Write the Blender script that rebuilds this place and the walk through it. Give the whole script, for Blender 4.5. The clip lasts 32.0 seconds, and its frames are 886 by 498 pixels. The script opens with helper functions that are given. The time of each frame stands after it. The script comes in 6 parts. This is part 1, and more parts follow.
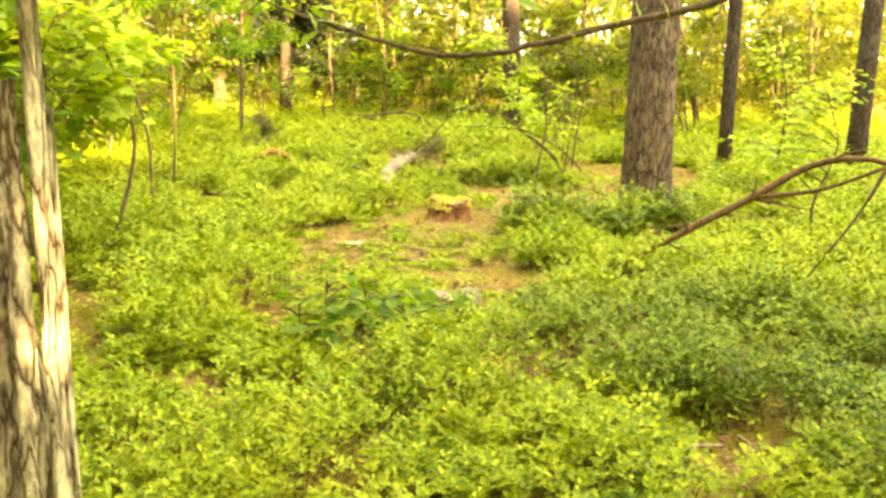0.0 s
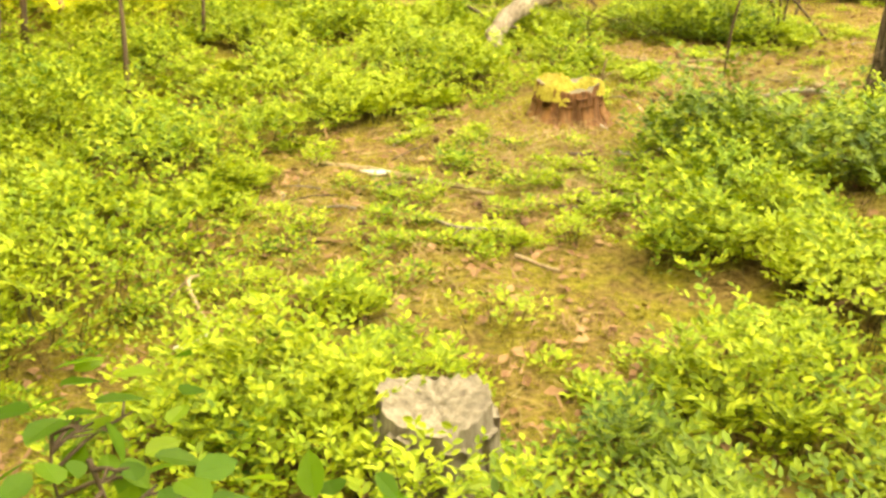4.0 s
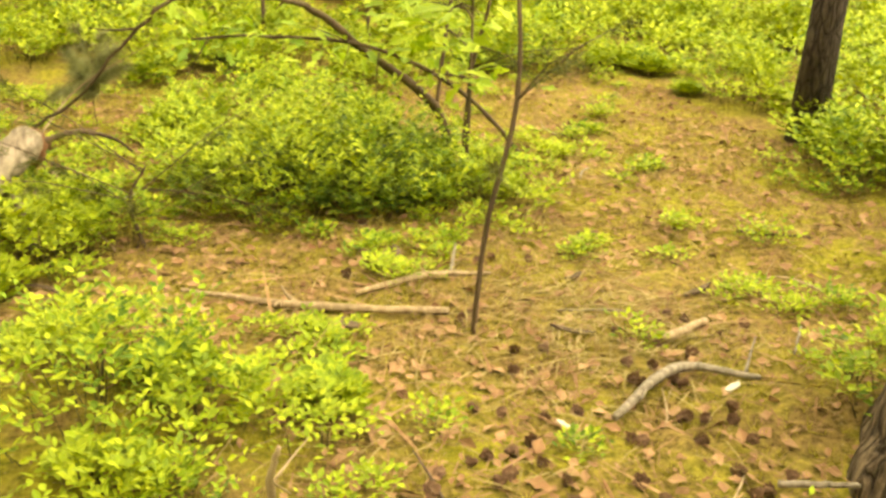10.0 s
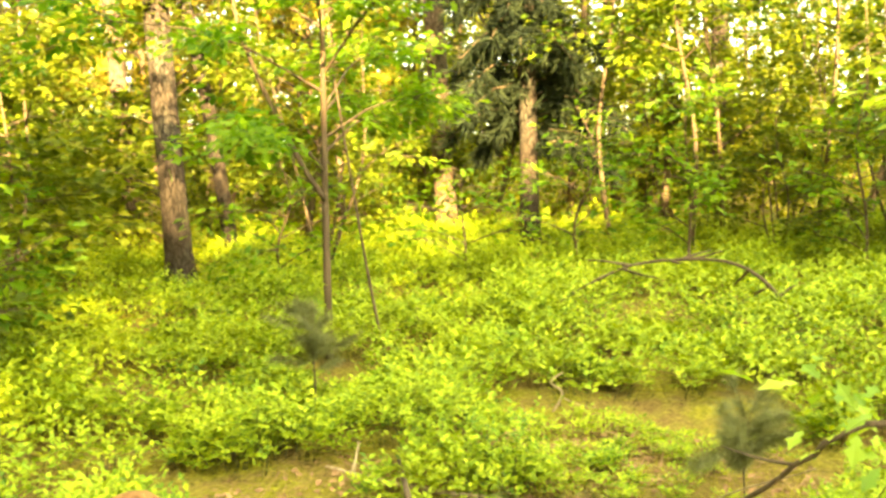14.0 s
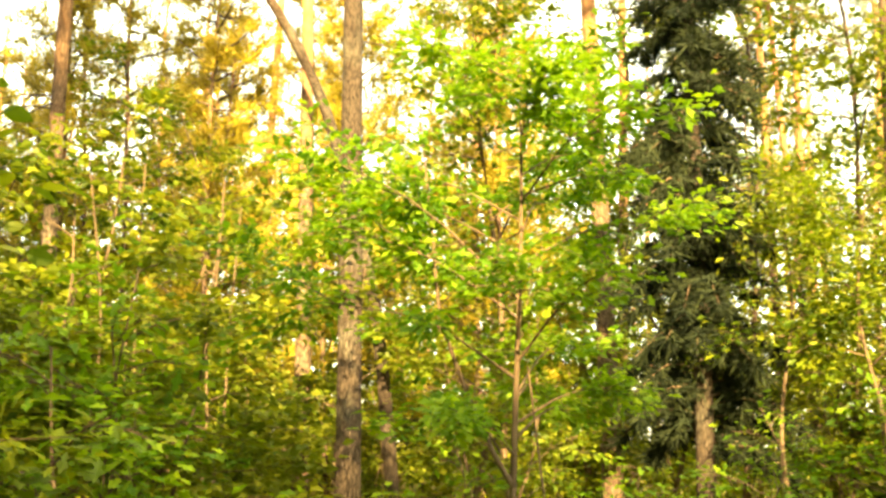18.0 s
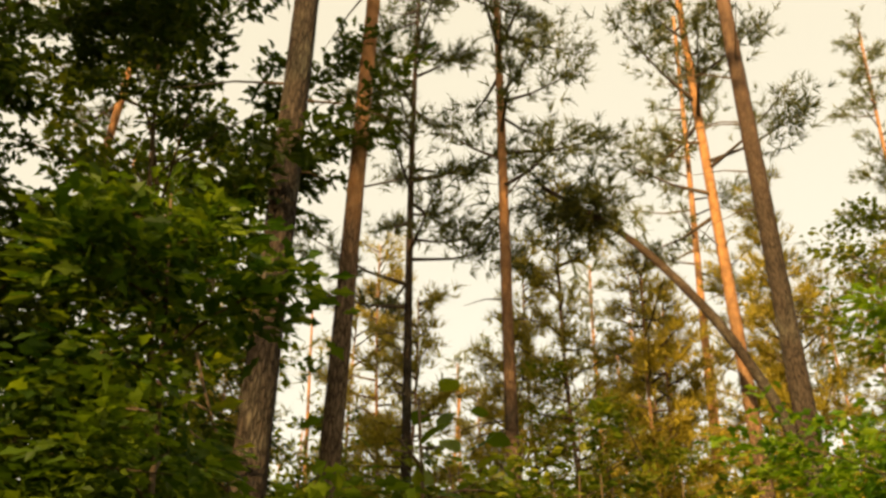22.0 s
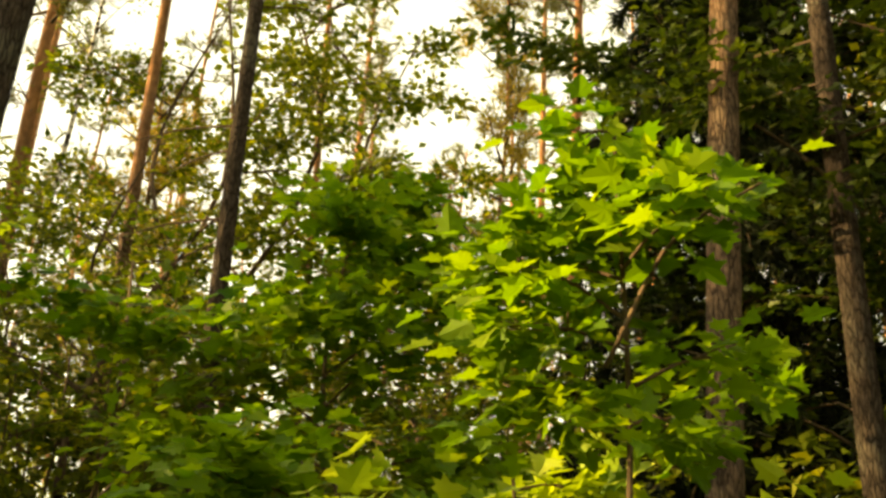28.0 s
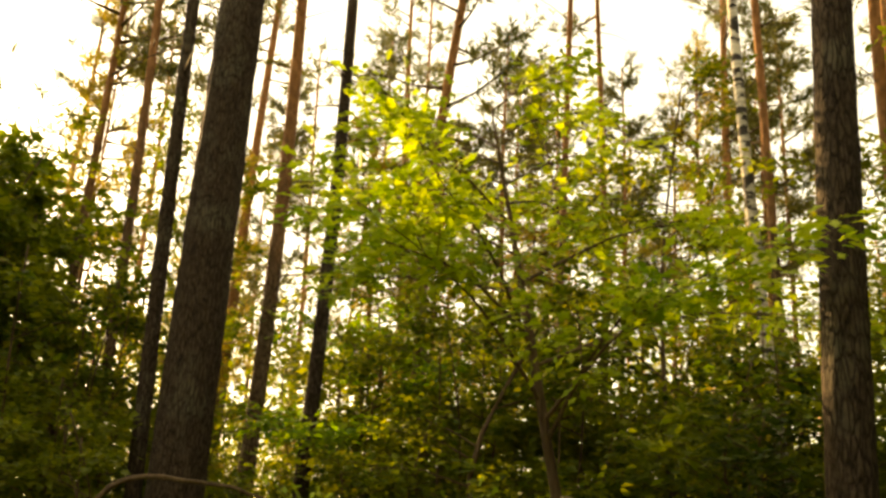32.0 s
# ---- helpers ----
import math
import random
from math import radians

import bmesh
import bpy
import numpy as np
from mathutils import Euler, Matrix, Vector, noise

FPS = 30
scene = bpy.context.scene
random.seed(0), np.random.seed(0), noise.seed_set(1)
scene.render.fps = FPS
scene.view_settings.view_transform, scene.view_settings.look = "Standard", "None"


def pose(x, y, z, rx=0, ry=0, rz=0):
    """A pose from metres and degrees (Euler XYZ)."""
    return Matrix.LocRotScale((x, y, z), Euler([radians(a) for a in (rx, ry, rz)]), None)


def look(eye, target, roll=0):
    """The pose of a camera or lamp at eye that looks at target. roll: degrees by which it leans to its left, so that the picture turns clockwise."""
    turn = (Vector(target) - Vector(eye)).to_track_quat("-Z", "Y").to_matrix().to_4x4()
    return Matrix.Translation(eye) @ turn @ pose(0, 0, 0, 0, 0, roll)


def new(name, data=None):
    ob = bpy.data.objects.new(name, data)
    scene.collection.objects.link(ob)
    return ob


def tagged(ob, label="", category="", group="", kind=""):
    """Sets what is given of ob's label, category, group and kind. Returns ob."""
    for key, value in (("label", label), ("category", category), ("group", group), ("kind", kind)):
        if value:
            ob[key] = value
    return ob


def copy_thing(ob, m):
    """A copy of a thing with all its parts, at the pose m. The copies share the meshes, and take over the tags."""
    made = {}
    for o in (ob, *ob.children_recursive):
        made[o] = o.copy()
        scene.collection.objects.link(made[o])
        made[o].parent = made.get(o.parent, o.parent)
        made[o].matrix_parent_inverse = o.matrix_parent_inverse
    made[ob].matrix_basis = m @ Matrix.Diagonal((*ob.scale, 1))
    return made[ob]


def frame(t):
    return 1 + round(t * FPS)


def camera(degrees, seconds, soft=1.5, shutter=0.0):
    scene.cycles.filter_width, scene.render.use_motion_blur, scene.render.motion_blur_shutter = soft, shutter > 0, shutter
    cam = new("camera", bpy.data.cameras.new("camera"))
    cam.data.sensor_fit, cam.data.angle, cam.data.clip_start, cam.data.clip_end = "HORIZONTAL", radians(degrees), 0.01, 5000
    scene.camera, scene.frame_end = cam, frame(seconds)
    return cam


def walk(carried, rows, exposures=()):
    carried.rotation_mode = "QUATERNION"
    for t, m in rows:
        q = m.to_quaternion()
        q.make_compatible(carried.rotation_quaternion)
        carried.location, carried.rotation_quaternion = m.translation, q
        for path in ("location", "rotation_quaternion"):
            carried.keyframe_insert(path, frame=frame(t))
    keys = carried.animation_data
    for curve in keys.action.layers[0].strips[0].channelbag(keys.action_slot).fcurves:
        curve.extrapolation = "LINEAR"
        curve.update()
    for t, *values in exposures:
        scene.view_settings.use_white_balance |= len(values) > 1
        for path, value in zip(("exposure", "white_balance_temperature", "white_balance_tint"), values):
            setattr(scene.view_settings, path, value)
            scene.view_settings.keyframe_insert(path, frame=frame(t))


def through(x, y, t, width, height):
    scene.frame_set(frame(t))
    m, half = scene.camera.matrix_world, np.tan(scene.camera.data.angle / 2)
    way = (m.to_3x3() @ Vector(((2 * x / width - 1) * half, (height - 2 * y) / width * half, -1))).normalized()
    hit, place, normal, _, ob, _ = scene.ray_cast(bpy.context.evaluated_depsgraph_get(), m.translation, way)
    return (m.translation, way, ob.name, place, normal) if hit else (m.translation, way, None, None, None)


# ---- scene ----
PATH = [
    (0.0, -0.001, -0.001, 1.573, 0.01, -11.60, 0.86),
    (0.5, -0.081, 0.803, 1.648, -5.48, -16.45, 1.12),
    (1.0, 0.132, 1.196, 1.595, -10.03, -18.50, 0.42),
    (1.5, 0.403, 1.495, 1.527, -11.26, -20.05, -0.33),
    (2.0, 0.602, 1.883, 1.466, -9.64, -19.85, -1.35),
    (2.5, 0.715, 2.331, 1.406, -6.40, -17.91, -2.07),
    (3.0, 0.774, 2.724, 1.388, -0.76, -20.72, -2.51),
    (3.5, 0.765, 3.078, 1.470, 6.97, -22.65, -1.68),
    (4.0, 0.567, 3.478, 1.485, 13.06, -23.03, -0.08),
    (4.5, 0.360, 3.856, 1.460, 19.33, -21.49, 1.79),
    (6.5, -0.398, 5.050, 1.385, -3.09, -23.56, 1.25),
    (7.0, -0.525, 5.339, 1.440, -3.25, -23.46, 0.28),
    (7.5, -0.600, 5.693, 1.462, -11.42, -23.89, 1.16),
    (8.0, -0.621, 6.165, 1.444, -15.19, -21.97, 1.19),
    (8.5, -0.567, 6.617, 1.438, -20.51, -22.00, 1.22),
    (9.0, -0.445, 6.996, 1.449, -26.65, -25.49, -2.47),
    (9.5, -0.268, 7.326, 1.459, -25.49, -25.92, -1.80),
    (10.0, 0.003, 7.703, 1.452, -18.66, -22.75, 1.99),
    (10.5, 0.087, 8.115, 1.413, -12.08, -21.14, 1.72),
    (11.0, 0.097, 8.500, 1.396, -7.56, -20.95, 1.04),
    (11.5, 0.101, 8.825, 1.435, -3.45, -18.81, 1.74),
    (12.0, 0.040, 9.169, 1.483, 1.51, -15.57, 1.86),
    (12.5, 0.047, 9.253, 1.535, 9.38, -13.28, -0.97),
    (13.0, 0.014, 9.209, 1.590, 16.70, -10.64, -2.29),
    (13.5, 0.046, 9.147, 1.608, 21.41, -8.27, -3.09),
    (15.5, 0.134, 8.924, 1.435, 21.78, -1.88, 0.07),
    (16.0, 0.104, 8.946, 1.432, 23.61, 0.15, 0.48),
    (16.5, 0.009, 8.948, 1.447, 25.26, 2.52, 0.78),
    (17.0, -0.074, 8.916, 1.466, 26.98, 5.34, 0.92),
    (17.5, -0.120, 8.871, 1.473, 28.89, 8.40, 0.88),
    (18.0, -0.137, 8.846, 1.492, 30.56, 11.41, 0.87),
    (18.5, -0.135, 8.821, 1.516, 31.47, 14.52, 0.98),
    (19.0, -0.143, 8.777, 1.540, 32.28, 17.75, 1.18),
    (19.5, -0.222, 8.736, 1.572, 33.08, 20.79, 1.12),
    (20.0, -0.303, 8.744, 1.560, 35.17, 23.49, 0.43),
    (20.5, -0.318, 8.758, 1.544, 38.97, 25.82, 0.27),
    (21.0, -0.311, 8.790, 1.529, 44.59, 27.80, 0.96),
    (21.5, -0.265, 8.808, 1.519, 51.10, 28.92, 1.72),
    (22.0, -0.223, 8.791, 1.489, 57.79, 28.97, 1.09),
    (22.5, -0.180, 8.793, 1.475, 64.66, 28.69, 0.27),
    (23.0, -0.274, 8.776, 1.508, 70.56, 28.99, -0.39),
    (23.5, -0.338, 8.704, 1.526, 75.50, 29.68, -0.55),
    (24.0, -0.360, 8.674, 1.520, 80.20, 31.07, 0.24),
    (24.5, -0.338, 8.647, 1.505, 85.23, 32.81, 1.39),
    (25.0, -0.306, 8.682, 1.497, 91.33, 34.34, 2.52),
    (25.5, -0.320, 8.663, 1.469, 98.20, 35.01, 2.88),
    (27.5, 0.016, 8.399, 1.417, 117.63, 23.71, 1.73),
    (28.0, -0.078, 8.290, 1.507, 122.94, 21.35, 2.58),
    (28.5, -0.184, 8.450, 1.514, 129.53, 19.27, 2.95),
    (29.0, -0.225, 8.533, 1.502, 137.14, 17.50, 3.58),
    (29.5, -0.283, 8.531, 1.526, 144.46, 16.89, 3.81),
    (30.0, -0.301, 8.473, 1.546, 151.05, 17.93, 3.91),
    (30.5, -0.297, 8.458, 1.531, 157.02, 18.50, 3.53),
    (31.0, -0.255, 8.415, 1.537, 163.21, 18.59, 3.49),
    (31.5, -0.118, 8.423, 1.525, 169.40, 18.22, 3.49),
    (32.0, 0.037, 8.540, 1.502, 176.21, 17.16, 3.17),
]
# ---------------------------------------------------------------- camera and its walk
def aim(x, y, z, yaw, pitch, roll):
    a, b = radians(yaw), radians(pitch)
    way = Vector((-math.sin(a) * math.cos(b), math.cos(a) * math.cos(b), math.sin(b)))
    return look((x, y, z), Vector((x, y, z)) + way, roll)


EXPOSURES = [(0, 4.30, 7400, 6), (1, 3.98, 7400, 7), (2.5, 3.95, 7400, 7), (4.5, 4.22, 7300, 7), (7, 4.00, 7400, 2), (9, 3.92, 7400, 4), (10, 3.92, 7500, 9), (11.5, 3.78, 7500, 9), (13.5, 4.12, 7000, -6), (16, 4.0, 7100, -6), (18, 3.30, 7200, -2), (19, 2.65, 7400, 6), (20, 1.67, 7200, 12), (21, 1.17, 7200, 12), (22, 1.02, 7200, 10), (23, 1.2, 7100, 8), (24, 1.45, 7000, 8), (25.5, 1.45, 7000, 8), (28, 1.92, 7600, 2), (29, 2.08, 8200, 2), (30, 2.15, 8200, 6), (32, 1.80, 8400, 8)]
cam = camera(50.0, 32.0, soft=2.9)
walk(cam, [(t, aim(*p)) for t, *p in PATH], EXPOSURES)

# ---------------------------------------------------------------- sky and sun
SUN_YAW, SUN_UP = 216.0, 20.0
sun_way = Vector((-math.sin(radians(SUN_YAW)) * math.cos(radians(SUN_UP)), math.cos(radians(SUN_YAW)) * math.cos(radians(SUN_UP)), math.sin(radians(SUN_UP))))
world = bpy.data.worlds.new("evening_sky")
scene.world = world
world.use_nodes = True
nt = world.node_tree
sky = nt.nodes.new("ShaderNodeTexSky")
sky.sky_type, sky.sun_disc = "NISHITA", False
sky.sun_elevation, sky.sun_rotation = radians(SUN_UP), math.atan2(sun_way.x, sun_way.y)
sky.air_density, sky.dust_density = 1.0, 4.0
nt.links.new(sky.outputs[0], nt.nodes["Background"].inputs[0])
nt.nodes["Background"].inputs[1].default_value = 0.05
veil, both = nt.nodes.new("ShaderNodeBackground"), nt.nodes.new("ShaderNodeAddShader")
veil.inputs[0].default_value, veil.inputs[1].default_value = (1.0, 0.885, 0.60, 1), 0.42  # thin bright evening haze over the whole sky
nt.links.new(nt.nodes["Background"].outputs[0], both.inputs[0])
nt.links.new(veil.outputs[0], both.inputs[1])
nt.links.new(both.outputs[0], nt.nodes["World Output"].inputs[0])
sun = new("sun", bpy.data.lights.new("sun", "SUN"))
sun.data.energy, sun.data.angle, sun.data.color = 5.0, radians(0.8), (1.0, 0.70, 0.34)
sun.matrix_world = look((0, 0, 0), -sun_way)
sun.location = (0, 0, 40)


# ---------------------------------------------------------------- materials
class Mat:
    """A small wrapper for building node materials."""

    def __init__(self, name):
        self.m = bpy.data.materials.new(name)
        self.m.use_nodes = True
        self.t = self.m.node_tree
        self.b = self.t.nodes["Principled BSDF"]
        self.out = self.t.nodes["Material Output"]

    def node(self, kind, **kw):
        n = self.t.nodes.new("ShaderNode" + kind)
        for k, v in kw.items():
            n.inputs[k].default_value = v
        return n

    def link(self, a, b):
        self.t.links.new(a, b)

    def coords(self, scale=(1, 1, 1), kind="Object"):
        c, m = self.node("TexCoord"), self.node("Mapping")
        m.inputs["Scale"].default_value = scale
        self.link(c.outputs[kind], m.inputs["Vector"])
        return m.outputs[0]

    def noise(self, scale, detail=4.0, vec=None, rough=0.55):
        n = self.node("TexNoise", Scale=scale, Detail=detail, Roughness=rough)
        if vec is not None:
            self.link(vec, n.inputs["Vector"])
        return n.outputs["Fac"]

    def ramp(self, fac, stops):
        r = self.node("ValToRGB")
        e = r.color_ramp.elements
        while len(e) < len(stops):
            e.new(0.5)
        for k, (p, c) in zip(e, stops):
            k.position, k.color = p, (*c, 1)
        self.link(fac, r.inputs[0])
        return r.outputs[0]

    def mix(self, fac, a, b, mode="MIX"):
        n = self.node("MixRGB")
        n.blend_type = mode
        for s, v in ((n.inputs[0], fac), (n.inputs[1], a), (n.inputs[2], b)):
            if hasattr(v, "links"):
                self.link(v, s)
            else:
                s.default_value = v if isinstance(v, float) else (*v, 1)
        return n.outputs[0]

    def math(self, op, a, b=0.0):
        n = self.node("Math")
        n.operation = op
        for s, v in zip(n.inputs, (a, b)):
            if hasattr(v, "links"):
                self.link(v, s)
            else:
                s.default_value = v
        return n.outputs[0]

    def finish(self, colour, rough=0.8, height=None, bump=0.5, dist=0.02, spec=0.3):
        self.link(colour, self.b.inputs["Base Color"])
        self.b.inputs["Roughness"].default_value = rough
        self.b.inputs["Specular IOR Level"].default_value = spec
        if height is not None:
            n = self.node("Bump", Strength=bump, Distance=dist)
            self.link(height, n.inputs["Height"])
            self.link(n.outputs[0], self.b.inputs["Normal"])
        return self.m


def leaf_material(name, dark, mid, light, through=0.45, rough=0.5, clump=0.45):
    """Thin leaves: each one its own shade, light shines through them."""
    k = Mat(name)
    g = k.node("NewGeometry")
    c = k.ramp(g.outputs["Random Per Island"], [(0.0, dark), (0.5, mid), (1.0, light)])
    patch = k.noise(clump, 2.0, k.coords())
    c = k.mix(k.ramp(patch, [(0.35, (0, 0, 0)), (0.7, (0.55, 0.55, 0.55))]), c, light)
    k.finish(c, rough, spec=0.25)
    tr = k.node("BsdfTranslucent")
    warm = k.mix(0.6, c, (1.25, 1.2, 0.35), "MULTIPLY")
    k.link(warm, tr.inputs["Color"])
    mx = k.node("MixShader")
    mx.inputs[0].default_value = through
    k.link(k.b.outputs[0], mx.inputs[1])
    k.link(tr.outputs[0], mx.inputs[2])
    k.link(mx.outputs[0], k.out.inputs["Surface"])
    return k.m


def bark_material(name, plate, crack, upper, change=(5.0, 9.0), size=1.0, lichen=0.25, long=3.8, wobble=1.0):
    """Pine bark: long plates parted by dark cracks, thin orange bark higher up."""
    k = Mat(name)
    v = k.coords((17 / size, 17 / size, long / size))
    wob = k.node("TexNoise", Scale=1.1, Detail=5.0)
    k.link(v, wob.inputs["Vector"])
    moved = k.node("VectorMath")
    moved.operation = "ADD"
    k.link(v, moved.inputs[0])
    shift = k.mix(1.0, wob.outputs["Color"], (wobble, wobble, wobble), "MULTIPLY")
    k.link(shift, moved.inputs[1])
    vor = k.node("TexVoronoi", Scale=1.0)
    vor.feature = "DISTANCE_TO_EDGE"
    k.link(moved.outputs[0], vor.inputs["Vector"])
    edge = k.ramp(vor.outputs["Distance"], [(0.0, (0, 0, 0)), (0.07, (0.5, 0.5, 0.5)), (0.22, (1, 1, 1))])
    broken = k.ramp(k.noise(7.0 / size, 4.0, k.coords((1, 1, 0.4))), [(0.30, (0.55, 0.55, 0.55)), (0.52, (1, 1, 1))])
    edge = k.math("SUBTRACT", 1.0, k.math("MULTIPLY", k.math("SUBTRACT", 1.0, edge), broken))
    fine = k.noise(46.0, 6.0, k.coords((1, 1, 0.5)), 0.7)
    big = k.noise(2.2, 3.0, k.coords((1, 1, 0.6)))
    tone = k.mix(k.ramp(fine, [(0.3, (0, 0, 0)), (0.7, (1, 1, 1))]), tuple(c * 0.45 for c in plate), tuple(min(1, c * 1.6) for c in plate))
    tone = k.mix(k.ramp(big, [(0.5, (0, 0, 0)), (0.75, (lichen,) * 3)]), tone, (0.30, 0.32, 0.24))
    low = k.mix(edge, crack, tone)
    flake = k.mix(k.ramp(k.noise(14.0, 5.0, k.coords((1, 1, 0.5))), [(0.4, (0, 0, 0)), (0.62, (1, 1, 1))]), tuple(c * 0.6 for c in upper), upper)
    sep = k.node("SeparateXYZ")
    k.link(k.coords(), sep.inputs[0])
    hgt = k.math("ADD", sep.outputs["Z"], k.math("MULTIPLY", k.math("SUBTRACT", big, 0.5), 5.0))
    up = k.node("MapRange")
    up.inputs["From Min"].default_value, up.inputs["From Max"].default_value = change
    k.link(hgt, up.inputs["Value"])
    col = k.mix(up.outputs[0], low, flake)
    h = k.math("ADD", k.math("MULTIPLY", edge, k.math("SUBTRACT", 1.15, up.outputs[0])), k.math("MULTIPLY", fine, 0.5))
    return k.finish(col, 0.9, h, 0.9, 0.022 * size, 0.15)


def wood_material(name, pale, dark, stretch=(14, 14, 1.2), streak=0.5, rough=0.85):
    """Weathered wood with grain along its length."""
    k = Mat(name)
    g = k.noise(3.0, 6.0, k.coords(stretch), 0.6)
    s = k.noise(2.6, 3.0, k.coords((1, 1, 1)))
    c = k.mix(k.ramp(g, [(0.3, (0, 0, 0)), (0.68, (1, 1, 1))]), dark, pale)
    c = k.mix(k.ramp(s, [(0.45, (0, 0, 0)), (0.7, (streak,) * 3)]), c, tuple(x * 0.5 for x in dark))
    return k.finish(c, rough, g, 0.7, 0.01, 0.2)


def ground_material():
    k = Mat("forest_floor")
    v = k.coords()
    big, mid, fine = k.noise(0.55, 4.0, v), k.noise(3.2, 6.0, v, 0.65), k.noise(34.0, 8.0, v, 0.7)
    litter = k.mix(k.ramp(fine, [(0.32, (0, 0, 0)), (0.7, (1, 1, 1))]), (0.060, 0.036, 0.010), (0.34, 0.235, 0.070))
    moss = k.mix(k.ramp(fine, [(0.3, (0, 0, 0)), (0.65, (1, 1, 1))]), (0.085, 0.084, 0.007), (0.36, 0.325, 0.030))
    c = k.mix(k.ramp(mid, [(0.40, (0, 0, 0)), (0.60, (1, 1, 1))]), litter, moss)
    c = k.mix(k.ramp(big, [(0.45, (0, 0, 0)), (0.65, (0.5, 0.5, 0.5))]), c, litter)
    speck = k.node("TexVoronoi", Scale=26.0)
    k.link(v, speck.inputs["Vector"])
    c = k.mix(k.ramp(speck.outputs["Distance"], [(0.06, (0.55, 0.55, 0.55)), (0.16, (0, 0, 0))]), c, (0.36, 0.28, 0.15))
    h = k.math("ADD", fine, mid)
    return k.finish(c, 0.95, h, 0.9, 0.03, 0.1)


def moss_material():
    k = Mat("moss")
    f = k.noise(60.0, 6.0, k.coords(), 0.7)
    b = k.noise(7.0, 3.0, k.coords())
    c = k.mix(k.ramp(f, [(0.3, (0, 0, 0)), (0.7, (1, 1, 1))]), (0.24, 0.20, 0.025), (0.55, 0.48, 0.08))
    c = k.mix(k.ramp(b, [(0.5, (0, 0, 0)), (0.72, (0.6, 0.6, 0.6))]), c, (0.40, 0.30, 0.09))
    return k.finish(c, 1.0, f, 1.0, 0.02, 0.05)


def birch_material():
    k = Mat("birch_bark")
    n = k.noise(5.0, 4.0, k.coords((1.2, 1.2, 5.0)))
    spot = k.noise(2.4, 4.0, k.coords((1.6, 1.6, 3.6)))
    c = k.mix(k.ramp(n, [(0.42, (0, 0, 0)), (0.6, (1, 1, 1))]), (0.46, 0.43, 0.36), (0.74, 0.71, 0.62))
    c = k.mix(k.ramp(spot, [(0.51, (0, 0, 0)), (0.55, (1, 1, 1))]), c, (0.035, 0.03, 0.026))
    return k.finish(c, 0.7, n, 0.4, 0.01)


def plain_material(name, a, b, scale=20.0, rough=0.85):
    k = Mat(name)
    n = k.noise(scale, 5.0, k.coords())
    g = k.node("NewGeometry")
    c = k.mix(k.ramp(n, [(0.3, (0, 0, 0)), (0.7, (1, 1, 1))]), a, b)
    c = k.mix(k.math("MULTIPLY", g.outputs["Random Per Island"], 0.5), c, tuple(x * 0.5 for x in a))
    return k.finish(c, rough, n, 0.5, 0.01, 0.2)


M_GROUND, M_MOSS, M_BIRCH = ground_material(), moss_material(), birch_material()
M_BILBERRY = leaf_material("bilberry_leaf", (0.052, 0.110, 0.006), (0.185, 0.285, 0.010), (0.42, 0.475, 0.022), 0.18, 0.6, 2.2)
# deeper green bushes, with the shade among them put into the colour
M_BUSH = leaf_material("dark_shaded_bilberry_leaf", (0.022, 0.056, 0.006), (0.082, 0.148, 0.009), (0.26, 0.33, 0.018), 0.15, 0.55, 2.2)
# lighter copy of the shrub leaf, with evening sun put into the colour
M_FAR_SUNLIT = leaf_material("sunlit_far_leaf", (0.055, 0.09, 0.009), (0.15, 0.19, 0.014), (0.32, 0.325, 0.027), 0.6)
M_OAK = leaf_material("oak_leaf", (0.03, 0.07, 0.006), (0.09, 0.155, 0.010), (0.24, 0.27, 0.018), 0.5)
# oaks in deep shade: the shade is put into this dark leaf colour
M_OAK_SHADED = leaf_material("shaded_oak_leaf", (0.011, 0.032, 0.004), (0.032, 0.066, 0.006), (0.095, 0.125, 0.011), 0.42)
# darker copy of the oak leaf, with half shade put into the colour
M_OAK_HALF_SHADED = leaf_material("half_shaded_oak_leaf", (0.014, 0.045, 0.005), (0.048, 0.10, 0.008), (0.15, 0.21, 0.014), 0.5)
# golden evening sun is painted into these yellow needle colours
M_NEEDLE_SUNLIT = leaf_material("sunlit_young_needles", (0.09, 0.085, 0.010), (0.25, 0.21, 0.022), (0.46, 0.36, 0.045), 0.4)
M_MAPLE = leaf_material("maple_leaf", (0.042, 0.115, 0.009), (0.105, 0.225, 0.013), (0.26, 0.37, 0.022), 0.6)
# light green of fresh leaves, also painted on crowns meant as sunlit
M_FRESH_LIT = leaf_material("fresh_lit_leaf", (0.12, 0.225, 0.015), (0.27, 0.39, 0.03), (0.48, 0.56, 0.055), 0.45)
M_SHRUB = leaf_material("shrub_leaf", (0.035, 0.07, 0.007), (0.10, 0.15, 0.012), (0.25, 0.265, 0.022), 0.55)
M_NEEDLE = leaf_material("pine_needles", (0.026, 0.040, 0.010), (0.075, 0.092, 0.018), (0.17, 0.16, 0.032), 0.3)
M_SEEDLING = leaf_material("pine_seedling_needles", (0.09, 0.10, 0.035), (0.17, 0.18, 0.07), (0.27, 0.27, 0.11), 0.3)
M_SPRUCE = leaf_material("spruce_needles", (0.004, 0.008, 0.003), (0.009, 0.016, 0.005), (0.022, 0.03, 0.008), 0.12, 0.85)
M_BARK = bark_material("pine_bark", (0.15, 0.10, 0.064), (0.024, 0.016, 0.011), (0.42, 0.21, 0.09), (5, 9), 0.6)
